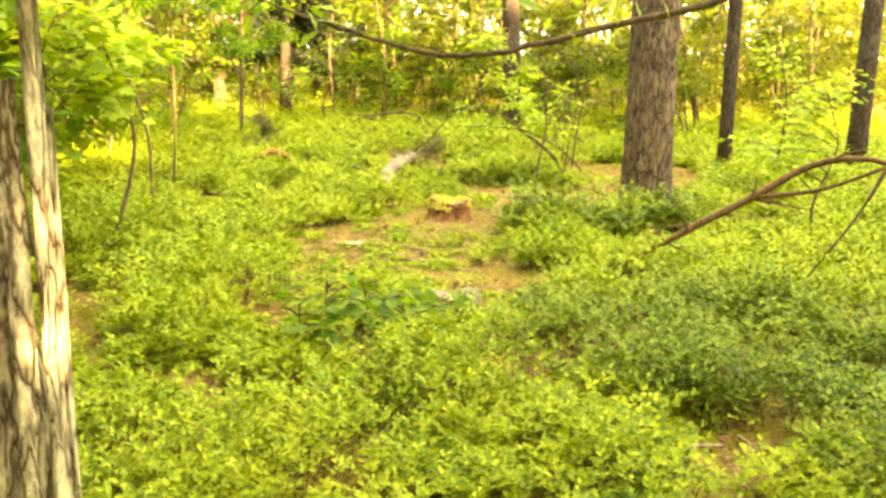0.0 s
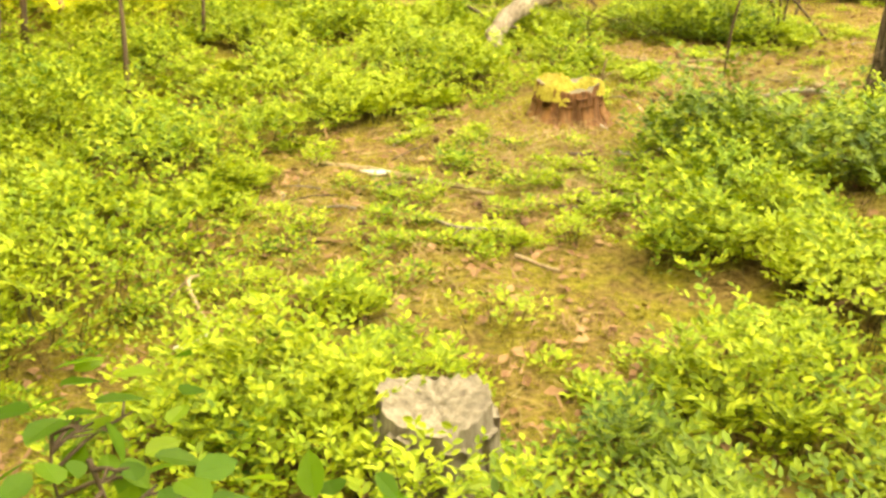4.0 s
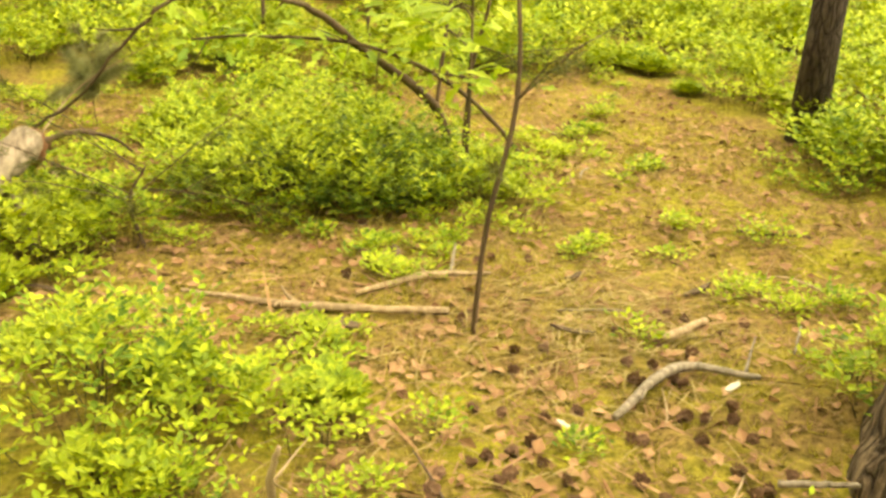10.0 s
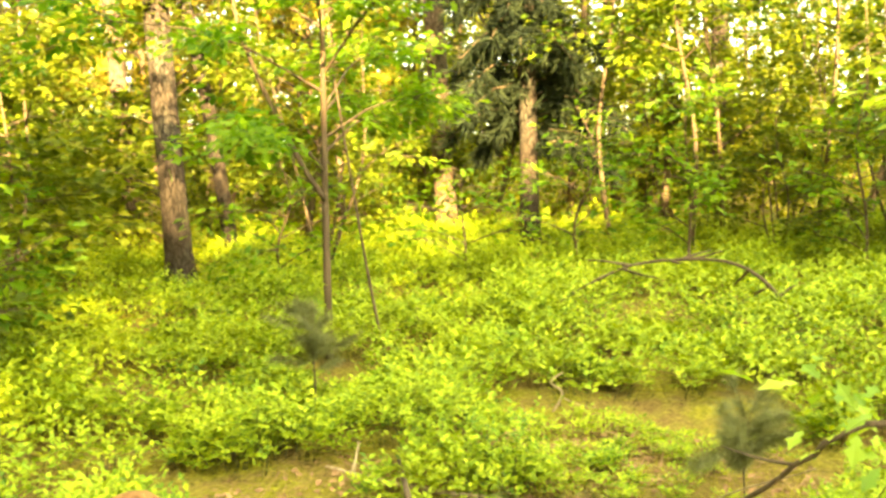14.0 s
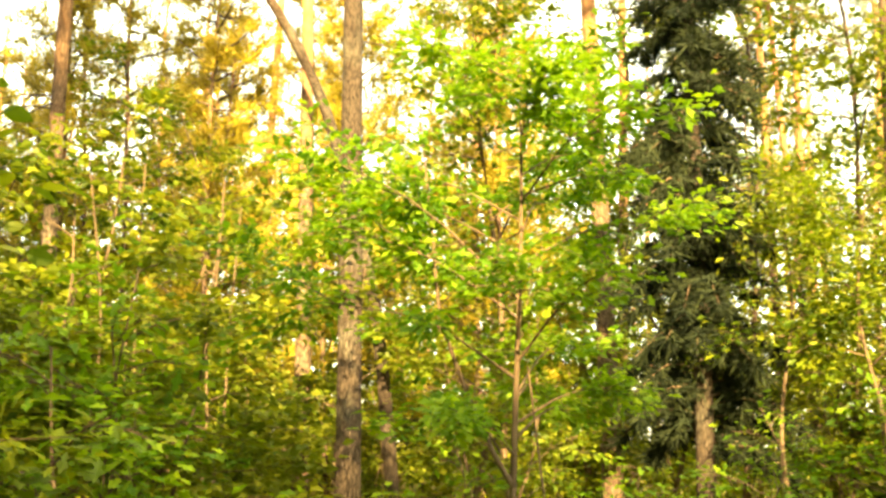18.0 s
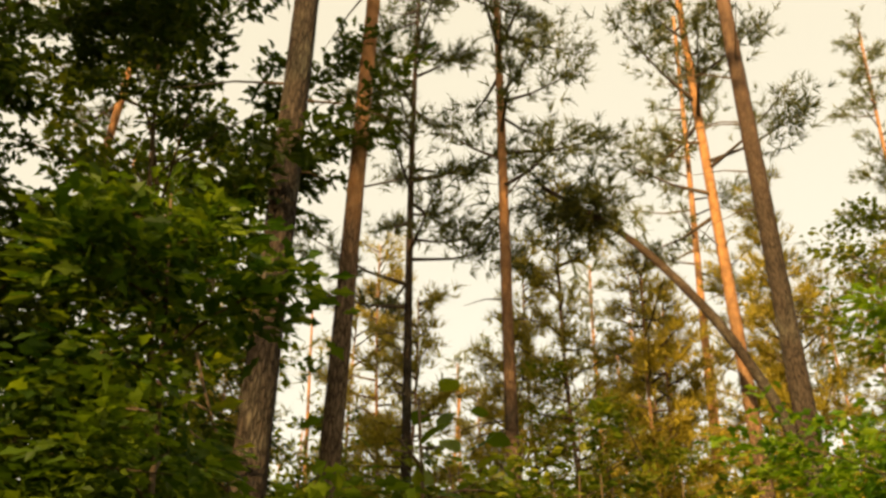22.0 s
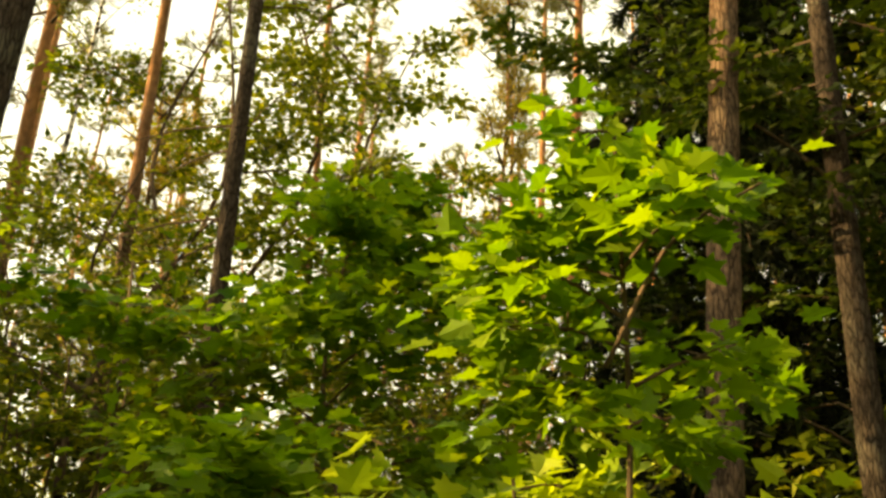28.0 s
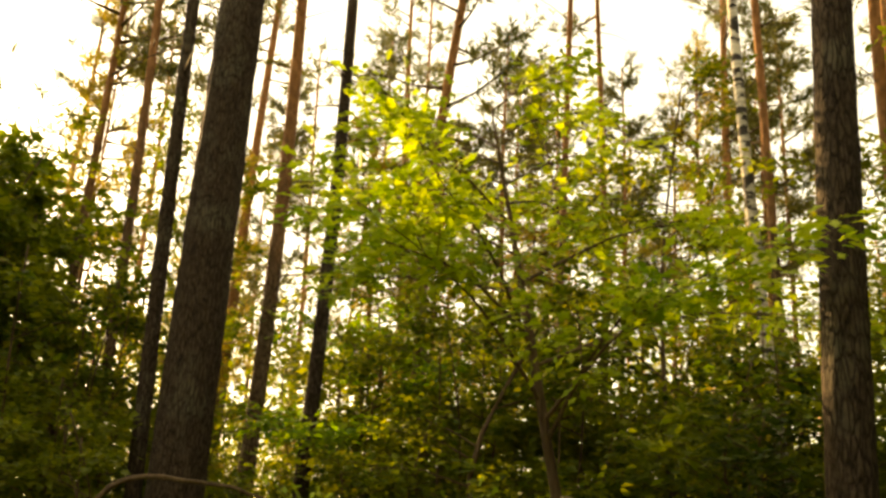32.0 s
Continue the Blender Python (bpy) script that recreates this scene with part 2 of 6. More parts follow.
M_BARK_OLD = bark_material("old_pine_bark", (0.17, 0.125, 0.078), (0.016, 0.011, 0.008), (0.42, 0.22, 0.10), (6, 10), 0.85, 0.2, 4.2, 2.0)
# pine bark of backlit trunks, their shade put into a darker colour
M_BARK_SHADED = bark_material("shaded_pine_bark", (0.062, 0.046, 0.033), (0.012, 0.008, 0.006), (0.17, 0.10, 0.062), (7.0, 12.0), 0.5)
# pale flaky bark, made lighter still to carry the sun on it
M_BARK_SUNLIT = bark_material("sunlit_pine_bark", (0.70, 0.56, 0.36), (0.11, 0.06, 0.03), (0.46, 0.22, 0.09), (5, 9), 1.0, 0.1, 4.0, 2.2)
M_TWIG = wood_material("twig_bark", (0.15, 0.105, 0.06), (0.055, 0.036, 0.022))
M_GREYWOOD = wood_material("grey_weathered_wood", (0.34, 0.29, 0.21), (0.12, 0.095, 0.065))
M_LOGWOOD = wood_material("grey_log_wood", (0.36, 0.30, 0.21), (0.12, 0.09, 0.06), (16, 1.6, 10))
M_DEADWOOD = wood_material("rusty_dead_wood", (0.21, 0.12, 0.055), (0.07, 0.042, 0.022))
M_RUST = wood_material("rusty_bark", (0.34, 0.17, 0.06), (0.12, 0.06, 0.025))
M_STICK = wood_material("dry_stick", (0.46, 0.35, 0.20), (0.19, 0.13, 0.07))
M_ROT = wood_material("red_rotten_wood", (0.27, 0.13, 0.05), (0.075, 0.034, 0.015), (22, 22, 1.6))
M_CUT = plain_material("weathered_cut_face", (0.16, 0.13, 0.085), (0.29, 0.245, 0.165), 30.0)
M_WHITE = plain_material("pale_bark_chip", (0.62, 0.56, 0.42), (0.78, 0.74, 0.62), 14.0)
M_CONE = plain_material("pine_cone", (0.15, 0.085, 0.05), (0.26, 0.16, 0.09), 40.0)
M_LITTER = plain_material("leaf_litter", (0.22, 0.11, 0.05), (0.42, 0.27, 0.13), 9.0)
M_STRAW = plain_material("dry_straw", (0.25, 0.18, 0.06), (0.48, 0.39, 0.16), 9.0)
M_STEM = plain_material("green_stem", (0.06, 0.065, 0.02), (0.12, 0.095, 0.04), 9.0)


# ---------------------------------------------------------------- mesh helpers
class Heap:
    """Collects vertices and triangles of one mesh."""

    def __init__(self):
        self.v, self.f, self.n = [], [], 0

    def add(self, v, f):
        self.v.append(np.asarray(v, np.float32).reshape(-1, 3))
        self.f.append(np.asarray(f, np.int64).reshape(-1, 3) + self.n)
        self.n += len(self.v[-1])
        return self

    def mesh(self, name, material, smooth=True):
        v, f = np.concatenate(self.v), np.concatenate(self.f)
        me = bpy.data.meshes.new(name)
        me.vertices.add(len(v))
        me.vertices.foreach_set("co", v.ravel())
        me.loops.add(f.size)
        me.loops.foreach_set("vertex_index", f.ravel().astype(np.int32))
        me.polygons.add(len(f))
        me.polygons.foreach_set("loop_start", np.arange(0, f.size, 3, dtype=np.int32))
        me.polygons.foreach_set("use_smooth", np.full(len(f), smooth))
        me.update(calc_edges=True)
        me.materials.append(material)
        return me


def part(name, heap, material, parent=None, label="", smooth=True):
    ob = new(name, heap.mesh(name, material, smooth))
    if parent is not None:
        ob.parent = parent
    return tagged(ob, label)


def thing(name, place, label, category, group="", kind=""):
    ob = new(name)
    ob.empty_display_size = 0.2
    ob.matrix_basis = place if isinstance(place, Matrix) else Matrix.Translation(place)
    return tagged(ob, label, category, group, kind)


def spline(points, n):
    """n points along a smooth line through the given ones."""
    p = np.asarray(points, float)
    t = np.linspace(0, len(p) - 1, n)
    i = np.clip(t.astype(int), 0, len(p) - 2)
    u = (t - i)[:, None]
    ext = np.vstack([2 * p[0] - p[1], p, 2 * p[-1] - p[-2]])
    a, b, c, d = ext[i], ext[i + 1], ext[i + 2], ext[i + 3]
    return 0.5 * (2 * b + (c - a) * u + (2 * a - 5 * b + 4 * c - d) * u * u + (3 * b - a - 3 * c + d) * u**3)


def tube(line, radii, sides=6, rough=0.0, rng=None, cap=True):
    """A tapered tube along a line; rough: uneven surface as a share of the radius."""
    p = np.asarray(line, float)
    n = len(p)
    r = np.interp(np.linspace(0, 1, n), np.linspace(0, 1, len(radii)), radii) if np.ndim(radii) else np.full(n, radii)
    tan = np.gradient(p, axis=0)
    tan /= np.linalg.norm(tan, axis=1)[:, None] + 1e-9
    ref = np.where(np.abs(tan[:, 2:3]) > 0.9, [[1.0, 0, 0]], [[0, 0, 1.0]])
    a = np.cross(tan, ref)
    a /= np.linalg.norm(a, axis=1)[:, None] + 1e-9
    b = np.cross(tan, a)
    ang = np.arange(sides) * 2 * np.pi / sides
    rr = r[:, None] * np.ones(sides)
    if rough and rng is not None:
        rr = rr * (1 + rough * rng.uniform(-1, 1, (n, sides)))
    v = p[:, None] + rr[..., None] * (np.cos(ang)[None, :, None] * a[:, None] + np.sin(ang)[None, :, None] * b[:, None])
    i = np.arange(n - 1)[:, None] * sides
    j, k = np.arange(sides)[None], (np.arange(sides)[None] + 1) % sides
    f = np.stack([np.stack([i + j, i + k, i + sides + k], -1), np.stack([i + j, i + sides + k, i + sides + j], -1)], 2).reshape(-1, 3)
    v = v.reshape(-1, 3)
    if cap:
        v = np.vstack([v, p[:1], p[-1:]])
        j, k = j[0], k[0]
        f = np.vstack([f, np.stack([k, j, np.full(sides, n * sides)], -1), np.stack([(n - 1) * sides + j, (n - 1) * sides + k, np.full(sides, n * sides + 1)], -1)])
    return v, f


def rotations(way, rng, spin=None):
    """Frames whose x axis is the given way; the third axis is turned at random or kept near up."""
    x = way / (np.linalg.norm(way, axis=1)[:, None] + 1e-9)
    up = np.array([0, 0, 1.0]) + rng.normal(0, spin if spin is not None else 0.5, x.shape)
    y = np.cross(up, x)
    y /= np.linalg.norm(y, axis=1)[:, None] + 1e-9
    return np.stack([x, y, np.cross(x, y)], -1)


def scatter(shape, places, turns, sizes):
    """Copies of a small shape (vertices, triangles) as arrays."""
    v, f = shape
    vv = np.einsum("nij,kj->nki", turns, v) * np.asarray(sizes)[:, None, None] + places[:, None]
    ff = f[None] + (np.arange(len(places)) * len(v))[:, None, None]
    return vv.reshape(-1, 3), ff.reshape(-1, 3)


def fan(outline, fold=0.12, stalk=0.0):
    """A leaf of length 1 along x from half an outline, with a fold at its midrib."""
    o = np.asarray(outline, float)
    n = len(o)
    rib = np.stack([o[:, 0], 0 * o[:, 0], -0.12 * o[:, 0] ** 2], 1)
    left = np.stack([o[:, 0], o[:, 1], fold * o[:, 1] * 1.4 - 0.12 * o[:, 0] ** 2], 1)
    right = left * [1, -1, 1]
    v, f = np.vstack([rib, left, right]), []
    for i in range(n - 1):
        f += [(i, i + 1, n + i + 1), (i, n + i + 1, n + i), (i, 2 * n + i + 1, i + 1), (i, 2 * n + i, 2 * n + i + 1)]
    return v, np.array(f)


LEAF_SMALL = (np.array([(0, 0, 0), (0.5, 0.27, 0.05), (1, 0, -0.06), (0.5, -0.27, 0.05)]), np.array([(0, 2, 1), (0, 3, 2)]))
LEAF_OVAL = (np.array([(0, 0, 0), (0.32, 0.24, 0.05), (0.7, 0.21, 0.02), (1, 0, -0.08), (0.7, -0.21, 0.02), (0.32, -0.24, 0.05)]), np.array([(0, 5, 4), (0, 4, 3), (0, 3, 2), (0, 2, 1)]))
LEAF_WIDE = (np.array([(0, 0, 0), (0.45, 0.36, 0.06), (1, 0, -0.1), (0.45, -0.36, 0.06)]), np.array([(0, 2, 1), (0, 3, 2)]))
LEAF_BROAD = fan([(0, 0), (0.15, 0.22), (0.45, 0.34), (0.78, 0.22), (1, 0)])


def lobed(half, centre, cup=0.18, droop=0.15):
    """A flat lobed leaf fanned out round a point on its midrib."""
    h = np.array(half, float)
    rim = np.vstack([h, h[-2:0:-1] * [1, -1]])
    v = np.vstack([[(centre, 0, -0.03)], np.c_[rim, cup * np.abs(rim[:, 1]) - droop * rim[:, 0] ** 2]])
    n = len(rim)
    return v, np.array([(0, 1 + i, 1 + (i + 1) % n) for i in range(n)])


LEAF_OAK = lobed([(0, 0.0), (0.28, 0.17), (0.38, 0.09), (0.62, 0.27), (0.74, 0.13), (1.0, 0.0)], 0.45)
LEAF_MAPLE = lobed([(0.0, 0.0), (-0.10, 0.24), (0.08, 0.28), (0.10, 0.55), (0.30, 0.36), (0.52, 0.56), (0.56, 0.24), (0.76, 0.20), (1.0, 0.0)], 0.2)


def tuft(n, length, width, seed, spread=0.9):
    """A brush of needles as thin blades that fan out along x."""
    g = np.random.default_rng(seed)
    d = np.c_[g.uniform(0.15, 1.0, n), g.normal(0, spread * 0.6, n), g.normal(0.1, spread * 0.6, n)]
    d /= np.linalg.norm(d, axis=1)[:, None]
    side = np.cross(d, g.normal(0, 1, (n, 3)))
    side /= np.linalg.norm(side, axis=1)[:, None]
    root = np.c_[g.uniform(-0.5, 0.2, n) * length, np.zeros((n, 2))]
    ln = length * g.uniform(0.7, 1.15, n)[:, None]
    v = np.stack([root - side * width, root + side * width, root + d * ln], 1).reshape(-1, 3)
    return v, np.arange(3 * n).reshape(-1, 3)


FINE_TUFT = tuft(18, 1.0, 0.018, 8)
TUFTS = [tuft(10, 0.85, 0.055, s, 1.1) for s in range(3)]


def smooth_height(x, y):
    """Gentle hummocks of the forest floor."""
    h = 0.05 * np.sin(0.9 * x + 1.3) * np.cos(0.7 * y + 0.4) + 0.035 * np.sin(2.1 * x - 1.1 * y) + 0.02 * np.sin(4.3 * x + 3.1 * y + 1.0)
    far = np.clip((np.hypot(x, y - 8) - 9) / 20, 0, 1)
    return h * (0.55 + far) + far * far * 0.5 * np.sin(0.21 * x + 0.8) * np.sin(0.17 * y)
# ---------------------------------------------------------------- ground
def build_ground():
    s = np.linspace(-1, 1, 261)
    w = 13 * s + 30 * s**3 + 500 * s**9
    gx, gy = np.meshgrid(w, w + 8)
    g = np.random.default_rng(3)
    z = smooth_height(gx, gy) + g.normal(0, 0.008, gx.shape)
    v = np.stack([gx, gy, z], -1).reshape(-1, 3)
    n = len(s)
    i = (np.arange(n - 1)[:, None] * n + np.arange(n - 1)[None]).ravel()
    f = np.vstack([np.c_[i, i + 1, i + n + 1], np.c_[i, i + n + 1, i + n]])
    ob = part("ground", Heap().add(v, f), M_GROUND)
    tagged(ob, "mossy forest floor with needles, sand and dry litter", "ground", kind="structure")


build_ground()

# bare mossy openings in the bilberry carpet: x, y, radius
BARE_START = [(-1.12, 6.91, 0.12), (-0.86, 6.52, 0.20), (-0.81, 5.38, 0.20), (-0.52, 5.08, 0.20), (-0.41, 4.66, 0.20), (-0.20, 5.15, 0.20), (-0.37, 4.21, 0.20), (0.95, 4.66, 0.20), (1.03, 3.90, 0.20), (1.13, 3.63, 0.20), (0.86, 3.65, 0.20), (0.48, 4.07, 0.20), (0.29, 3.67, 0.20), (1.27, 3.86, 0.20), (-1.89, 7.14, 0.12), (-1.51, 7.23, 0.12), (-1.15, 7.16, 0.12), (-0.81, 7.02, 0.12), (-0.58, 7.01, 0.20), (-0.38, 6.74, 0.20), (-0.20, 6.47, 0.20), (-1.32, 6.47, 0.20), (-1.02, 6.14, 0.20), (-0.63, 6.52, 0.20), (0.31, 6.49, 0.20), (0.52, 6.24, 0.20), (0.41, 6.03, 0.20), (0.38, 5.80, 0.20), (-1.07, 5.69, 0.20), (-0.70, 5.89, 0.20), (-1.05, 5.41, 0.20)]
BARE_STUMP = [(-1.50, 7.64, 0.12), (-0.49, 9.03, 0.24), (-0.12, 8.85, 0.24), (0.22, 8.68, 0.24), (-0.85, 7.40, 0.20), (-0.43, 8.03, 0.30), (-0.13, 8.30, 0.30), (0.02, 8.04, 0.30), (-0.18, 7.83, 0.30), (0.29, 8.38, 0.30), (0.53, 8.52, 0.30), (0.38, 7.70, 0.30), (0.05, 7.72, 0.30), (-0.31, 8.56, 0.30), (-0.62, 8.42, 0.30), (-0.67, 8.08, 0.30), (-1.24, 7.88, 0.13), (-1.00, 8.01, 0.16), (0.74, 9.26, 0.30), (0.72, 8.79, 0.30), (1.04, 9.15, 0.30)]
BARE_CLEARING = [(0.54, 9.50, 0.30), (1.19, 9.83, 0.30), (1.60, 10.11, 0.30), (2.49, 11.40, 0.30), (1.02, 10.24, 0.30), (0.07, 10.82, 0.30), (0.44, 10.71, 0.30), (0.67, 10.56, 0.30), (1.87, 11.22, 0.30), (2.69, 11.66, 0.30), (1.44, 9.43, 0.30), (1.72, 9.85, 0.30), (1.32, 10.13, 0.30), (-1.35, 13.79, 0.30), (-0.74, 13.75, 0.30), (-0.27, 13.61, 0.30), (0.04, 11.93, 0.30), (0.35, 11.73, 0.30), (0.52, 11.42, 0.30), (0.22, 11.28, 0.30), (-0.32, 10.67, 0.30), (0.82, 11.03, 0.30), (1.24, 11.18, 0.30), (1.61, 11.15, 0.30), (1.70, 10.94, 0.30), (2.87, 13.06, 0.30), (-1.07, 12.27, 0.30), (0.68, 11.23, 0.30), (-1.26, 14.15, 0.26), (-1.0, 13.6, 0.3), (-0.6, 13.8, 0.32), (-0.22, 14.1, 0.28), (-0.04, 13.3, 0.35), (-0.3, 12.9, 0.35), (-0.9, 12.65, 0.3), (-1.5, 14.2, 0.18), (-1.07, 13.96, 0.30), (-1.02, 13.14, 0.30), (-0.69, 12.76, 0.30), (-0.64, 13.14, 0.30), (-1.93, 12.46, 0.30), (-0.65, 15.70, 0.30)]
BARE_MOSS = [(1.0, 9.5, 0.4), (0.72, 9.8, 0.32), (1.3, 9.4, 0.32), (0.6, 9.3, 0.22), (0.95, 10.9, 0.4), (1.3, 10.8, 0.4), (0.6, 11.0, 0.34), (0.3, 10.95, 0.34), (0.1, 10.5, 0.32), (-0.1, 10.8, 0.26), (-0.9, 12.2, 0.35), (-0.5, 12.7, 0.45), (-0.2, 13.2, 0.4), (-0.8, 13.4, 0.5), (-1.1, 13.4, 0.4), (0.45, 10.2, 0.3), (-0.3, 12.2, 0.35), (0.3, 8.2, 0.3), (0.05, 7.3, 0.3), (0.4, 7.5, 0.3), (-0.45, 7.3, 0.32), (-0.55, 7.62, 0.28), (-0.28, 7.55, 0.3), (-0.35, 6.98, 0.26), (-0.1, 7.0, 0.28), (0.15, 6.8, 0.25), (-0.15, 6.55, 0.2)]
BARE_PATH = [(2.05, 9.9, 0.4), (2.4, 10.35, 0.45), (2.8, 11.0, 0.5), (2.65, 11.8, 0.5), (3.1, 12.4, 0.6), (2.9, 13.2, 0.6), (0.85, 8.75, 0.15), (1.75, 10.6, 0.5), (2.3, 11.2, 0.5), (2.2, 12.1, 0.6), (1.9, 12.9, 0.7), (1.3, 9.75, 0.4), (0.9, 9.0, 0.3), (1.58, 9.2, 0.25), (1.72, 8.98, 0.18), (0.1, 8.68, 0.28), (-0.2, 8.75, 0.25), (0.95, 3.6, 0.3), (0.07, 5.5, 0.2)]
OPENINGS = BARE_MOSS + BARE_START + BARE_STUMP + BARE_CLEARING + BARE_PATH
# low clumps that grow inside or beside the openings
CLUMPS = [(0.75, 11.9, 0.65, 0.45), (-0.55, 9.45, 0.32, 0.28), (1.65, 4.12, 0.45, 0.4)]


def open_ground(x, y):
    d = np.ones_like(x)
    wob = 0.22 * np.sin(3.7 * x + 1.9 * y) + 0.18 * np.sin(5.9 * y - 3.1 * x + 1) + 0.15 * np.sin(9.1 * x + 7.7 * y)
    for cx, cy, r in OPENINGS:
        d = np.minimum(d, np.clip((np.hypot(x - cx, y - cy) / r + 0.8 * wob - 0.8) / 0.4, 0.0, 1))
    return d


def cover(x, y):
    """How densely bilberry grows at a place, 0 to 1; small patches amid openings stay thin."""
    d = open_ground(x, y)
    ring = sum(open_ground(x + 0.26 * math.cos(a), y + 0.26 * math.sin(a)) for a in (0.3, 1.55, 2.8, 4.05, 5.3)) / 5
    d = d * np.clip(2.2 * ring - 0.40, 0, 1)
    lump = np.sin(2.3 * x + 0.6) * np.sin(1.9 * y + 0.2) + 0.6 * np.sin(5.1 * x - 1.3) * np.sin(4.7 * y)
    d = d * np.clip(0.92 + 0.6 * lump, 0.15, 1.0)
    wob = 0.12 * np.sin(5.7 * x + 2.9 * y) + 0.1 * np.sin(7.9 * y - 5.1 * x + 1)
    for cx, cy, a, b in CLUMPS:
        d = np.maximum(d, np.clip((1.1 - np.hypot((x - cx) / a, (y - cy) / b) + wob) / 0.3, 0, 1))
    return d


def sprig(seed, per):
    """The leaves of one bilberry shoot of height 1: side twigs with leaves in two ranks."""
    g = np.random.default_rng(seed)
    places, turns = [], []
    twigs = 4
    for i in range(twigs):
        a = i * 2.4 + g.uniform(-0.4, 0.4)
        z0 = 1.0 if i == twigs - 1 else g.uniform(0.42, 0.8)
        rise = 0.9 if i == twigs - 1 else g.uniform(0.35, 0.9)
        d = np.array([math.cos(a), math.sin(a), rise])
        d /= np.linalg.norm(d)
        side = np.cross([0, 0, 1.0], d)
        side /= np.linalg.norm(side)
        start = np.array([0, 0, z0 - (0.22 if i == twigs - 1 else 0.0)])
        for j in range(max(2, per // twigs)):
            t = 0.05 + 0.30 * (j + 1) / (per // twigs)
            x = d * g.uniform(0.5, 0.9) + side * (0.8 if j % 2 else -0.8) + [0, 0, g.normal(0.12, 0.15)] + g.normal(0, 0.12, 3)
            x /= np.linalg.norm(x)
            n = np.cross(d, side) * (1 if np.cross(d, side)[2] > 0 else -1) + g.normal(0, 0.25, 3) + [0, 0, 0.4]
            y = np.cross(n, x)
            y /= np.linalg.norm(y)
            places.append(start + d * t)
            turns.append(np.stack([x, y, np.cross(x, y)], -1))
    return np.array(places), np.array(turns)


def bilberry(name, x0, x1, y0, y1, clumps_m2, shoots, leaf, keep, seed, label, grow=1.0, leafage=None, per=16, shape=None, wide=0.25):
    """A carpet of bilberry: domed clumps of upright, branching shoots with small leaves."""
    g = np.random.default_rng(seed)
    n = int((x1 - x0) * (y1 - y0) * clumps_m2)
    cx, cy = g.uniform(x0, x1, n), g.uniform(y0, y1, n)
    ok = (g.uniform(0, 1, n) < np.maximum(cover(cx, cy), 0.34 if shoots < 9 and leafage is None and wide < 0.2 else 0)) & keep(cx, cy)
    cx, cy = cx[ok], cy[ok]
    big = 0.80 + 0.26 * np.sin(1.9 * cx + 0.7) * np.sin(1.7 * cy + 0.3) + 0.30 * np.sin(4.6 * cx + 1.2 * cy) * np.sin(4.1 * cy - 0.9 * cx + 1) + g.normal(0, 0.2, len(cx))
    big = np.clip(big, 0.35, 1.35) * (0.3 + 0.7 * cover(cx, cy))
    k = np.repeat(np.arange(len(cx)), shoots)
    n = len(k)
    a, q = g.uniform(0, 2 * np.pi, n), np.sqrt(g.uniform(0, 1, n))
    rad = wide * big[k] * q
    x, y = cx[k] + rad * np.cos(a), cy[k] + rad * np.sin(a)
    tall = 0.36 * grow * big[k] * (1 - 0.6 * q**2) * g.uniform(0.75, 1.15, n)
    base = np.c_[x, y, smooth_height(x, y)]
    lean = np.c_[0.4 * q * np.cos(a) + g.normal(0, 0.12, n), 0.4 * q * np.sin(a) + g.normal(0, 0.12, n), np.ones(n)]
    stems, leaves = Heap(), Heap()
    thin = np.c_[g.normal(0, 1, (n, 2)), np.zeros(n)]
    thin *= 0.0020 / np.linalg.norm(thin, axis=1)[:, None]
    top = base + lean * tall[:, None]
    stems.add(np.stack([base - thin, base + thin, top], 1).reshape(-1, 3), np.arange(3 * n).reshape(-1, 3))
    which, spin = g.integers(0, 5, n), g.uniform(0, 2 * np.pi, n)
    for j in range(5):
        places, turns = sprig(900 + 7 * j, per)
        m = np.where(which == j)[0]
        c, w = np.cos(spin[m]), np.sin(spin[m])
        o = np.zeros_like(c)
        turn = np.stack([np.stack([c, -w, o], -1), np.stack([w, c, o], -1), np.stack([o, o, o + 1], -1)], 1)
        p = np.einsum("nij,kj->nki", turn, places)
        size = np.maximum(tall[m], 0.2)[:, None, None]
        at = base[m][:, None] + lean[m][:, None] * (p[..., 2:] * tall[m][:, None, None]) + np.concatenate([p[..., :2] * size, 0 * p[..., :1]], -1)
        way = np.einsum("nij,kjl->nkil", turn, turns).reshape(-1, 3, 3)
        leaves.add(*scatter(shape or LEAF_SMALL, at.reshape(-1, 3), way, leaf * g.uniform(0.6, 1.25, len(way))))
    root = thing(name, (0, 0, 0), label, "bilberry", kind="stuff")
    for ob in (part("stems", stems, M_STEM, root), part("leaves", leaves, leafage or M_BILBERRY, root, smooth=False)):
        tagged(ob, kind="stuff")


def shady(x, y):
    """The bushes to the side of the first steps, whose dark leaf colour includes shade."""
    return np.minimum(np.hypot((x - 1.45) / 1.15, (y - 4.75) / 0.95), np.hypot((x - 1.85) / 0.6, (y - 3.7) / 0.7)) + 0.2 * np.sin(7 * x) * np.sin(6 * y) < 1


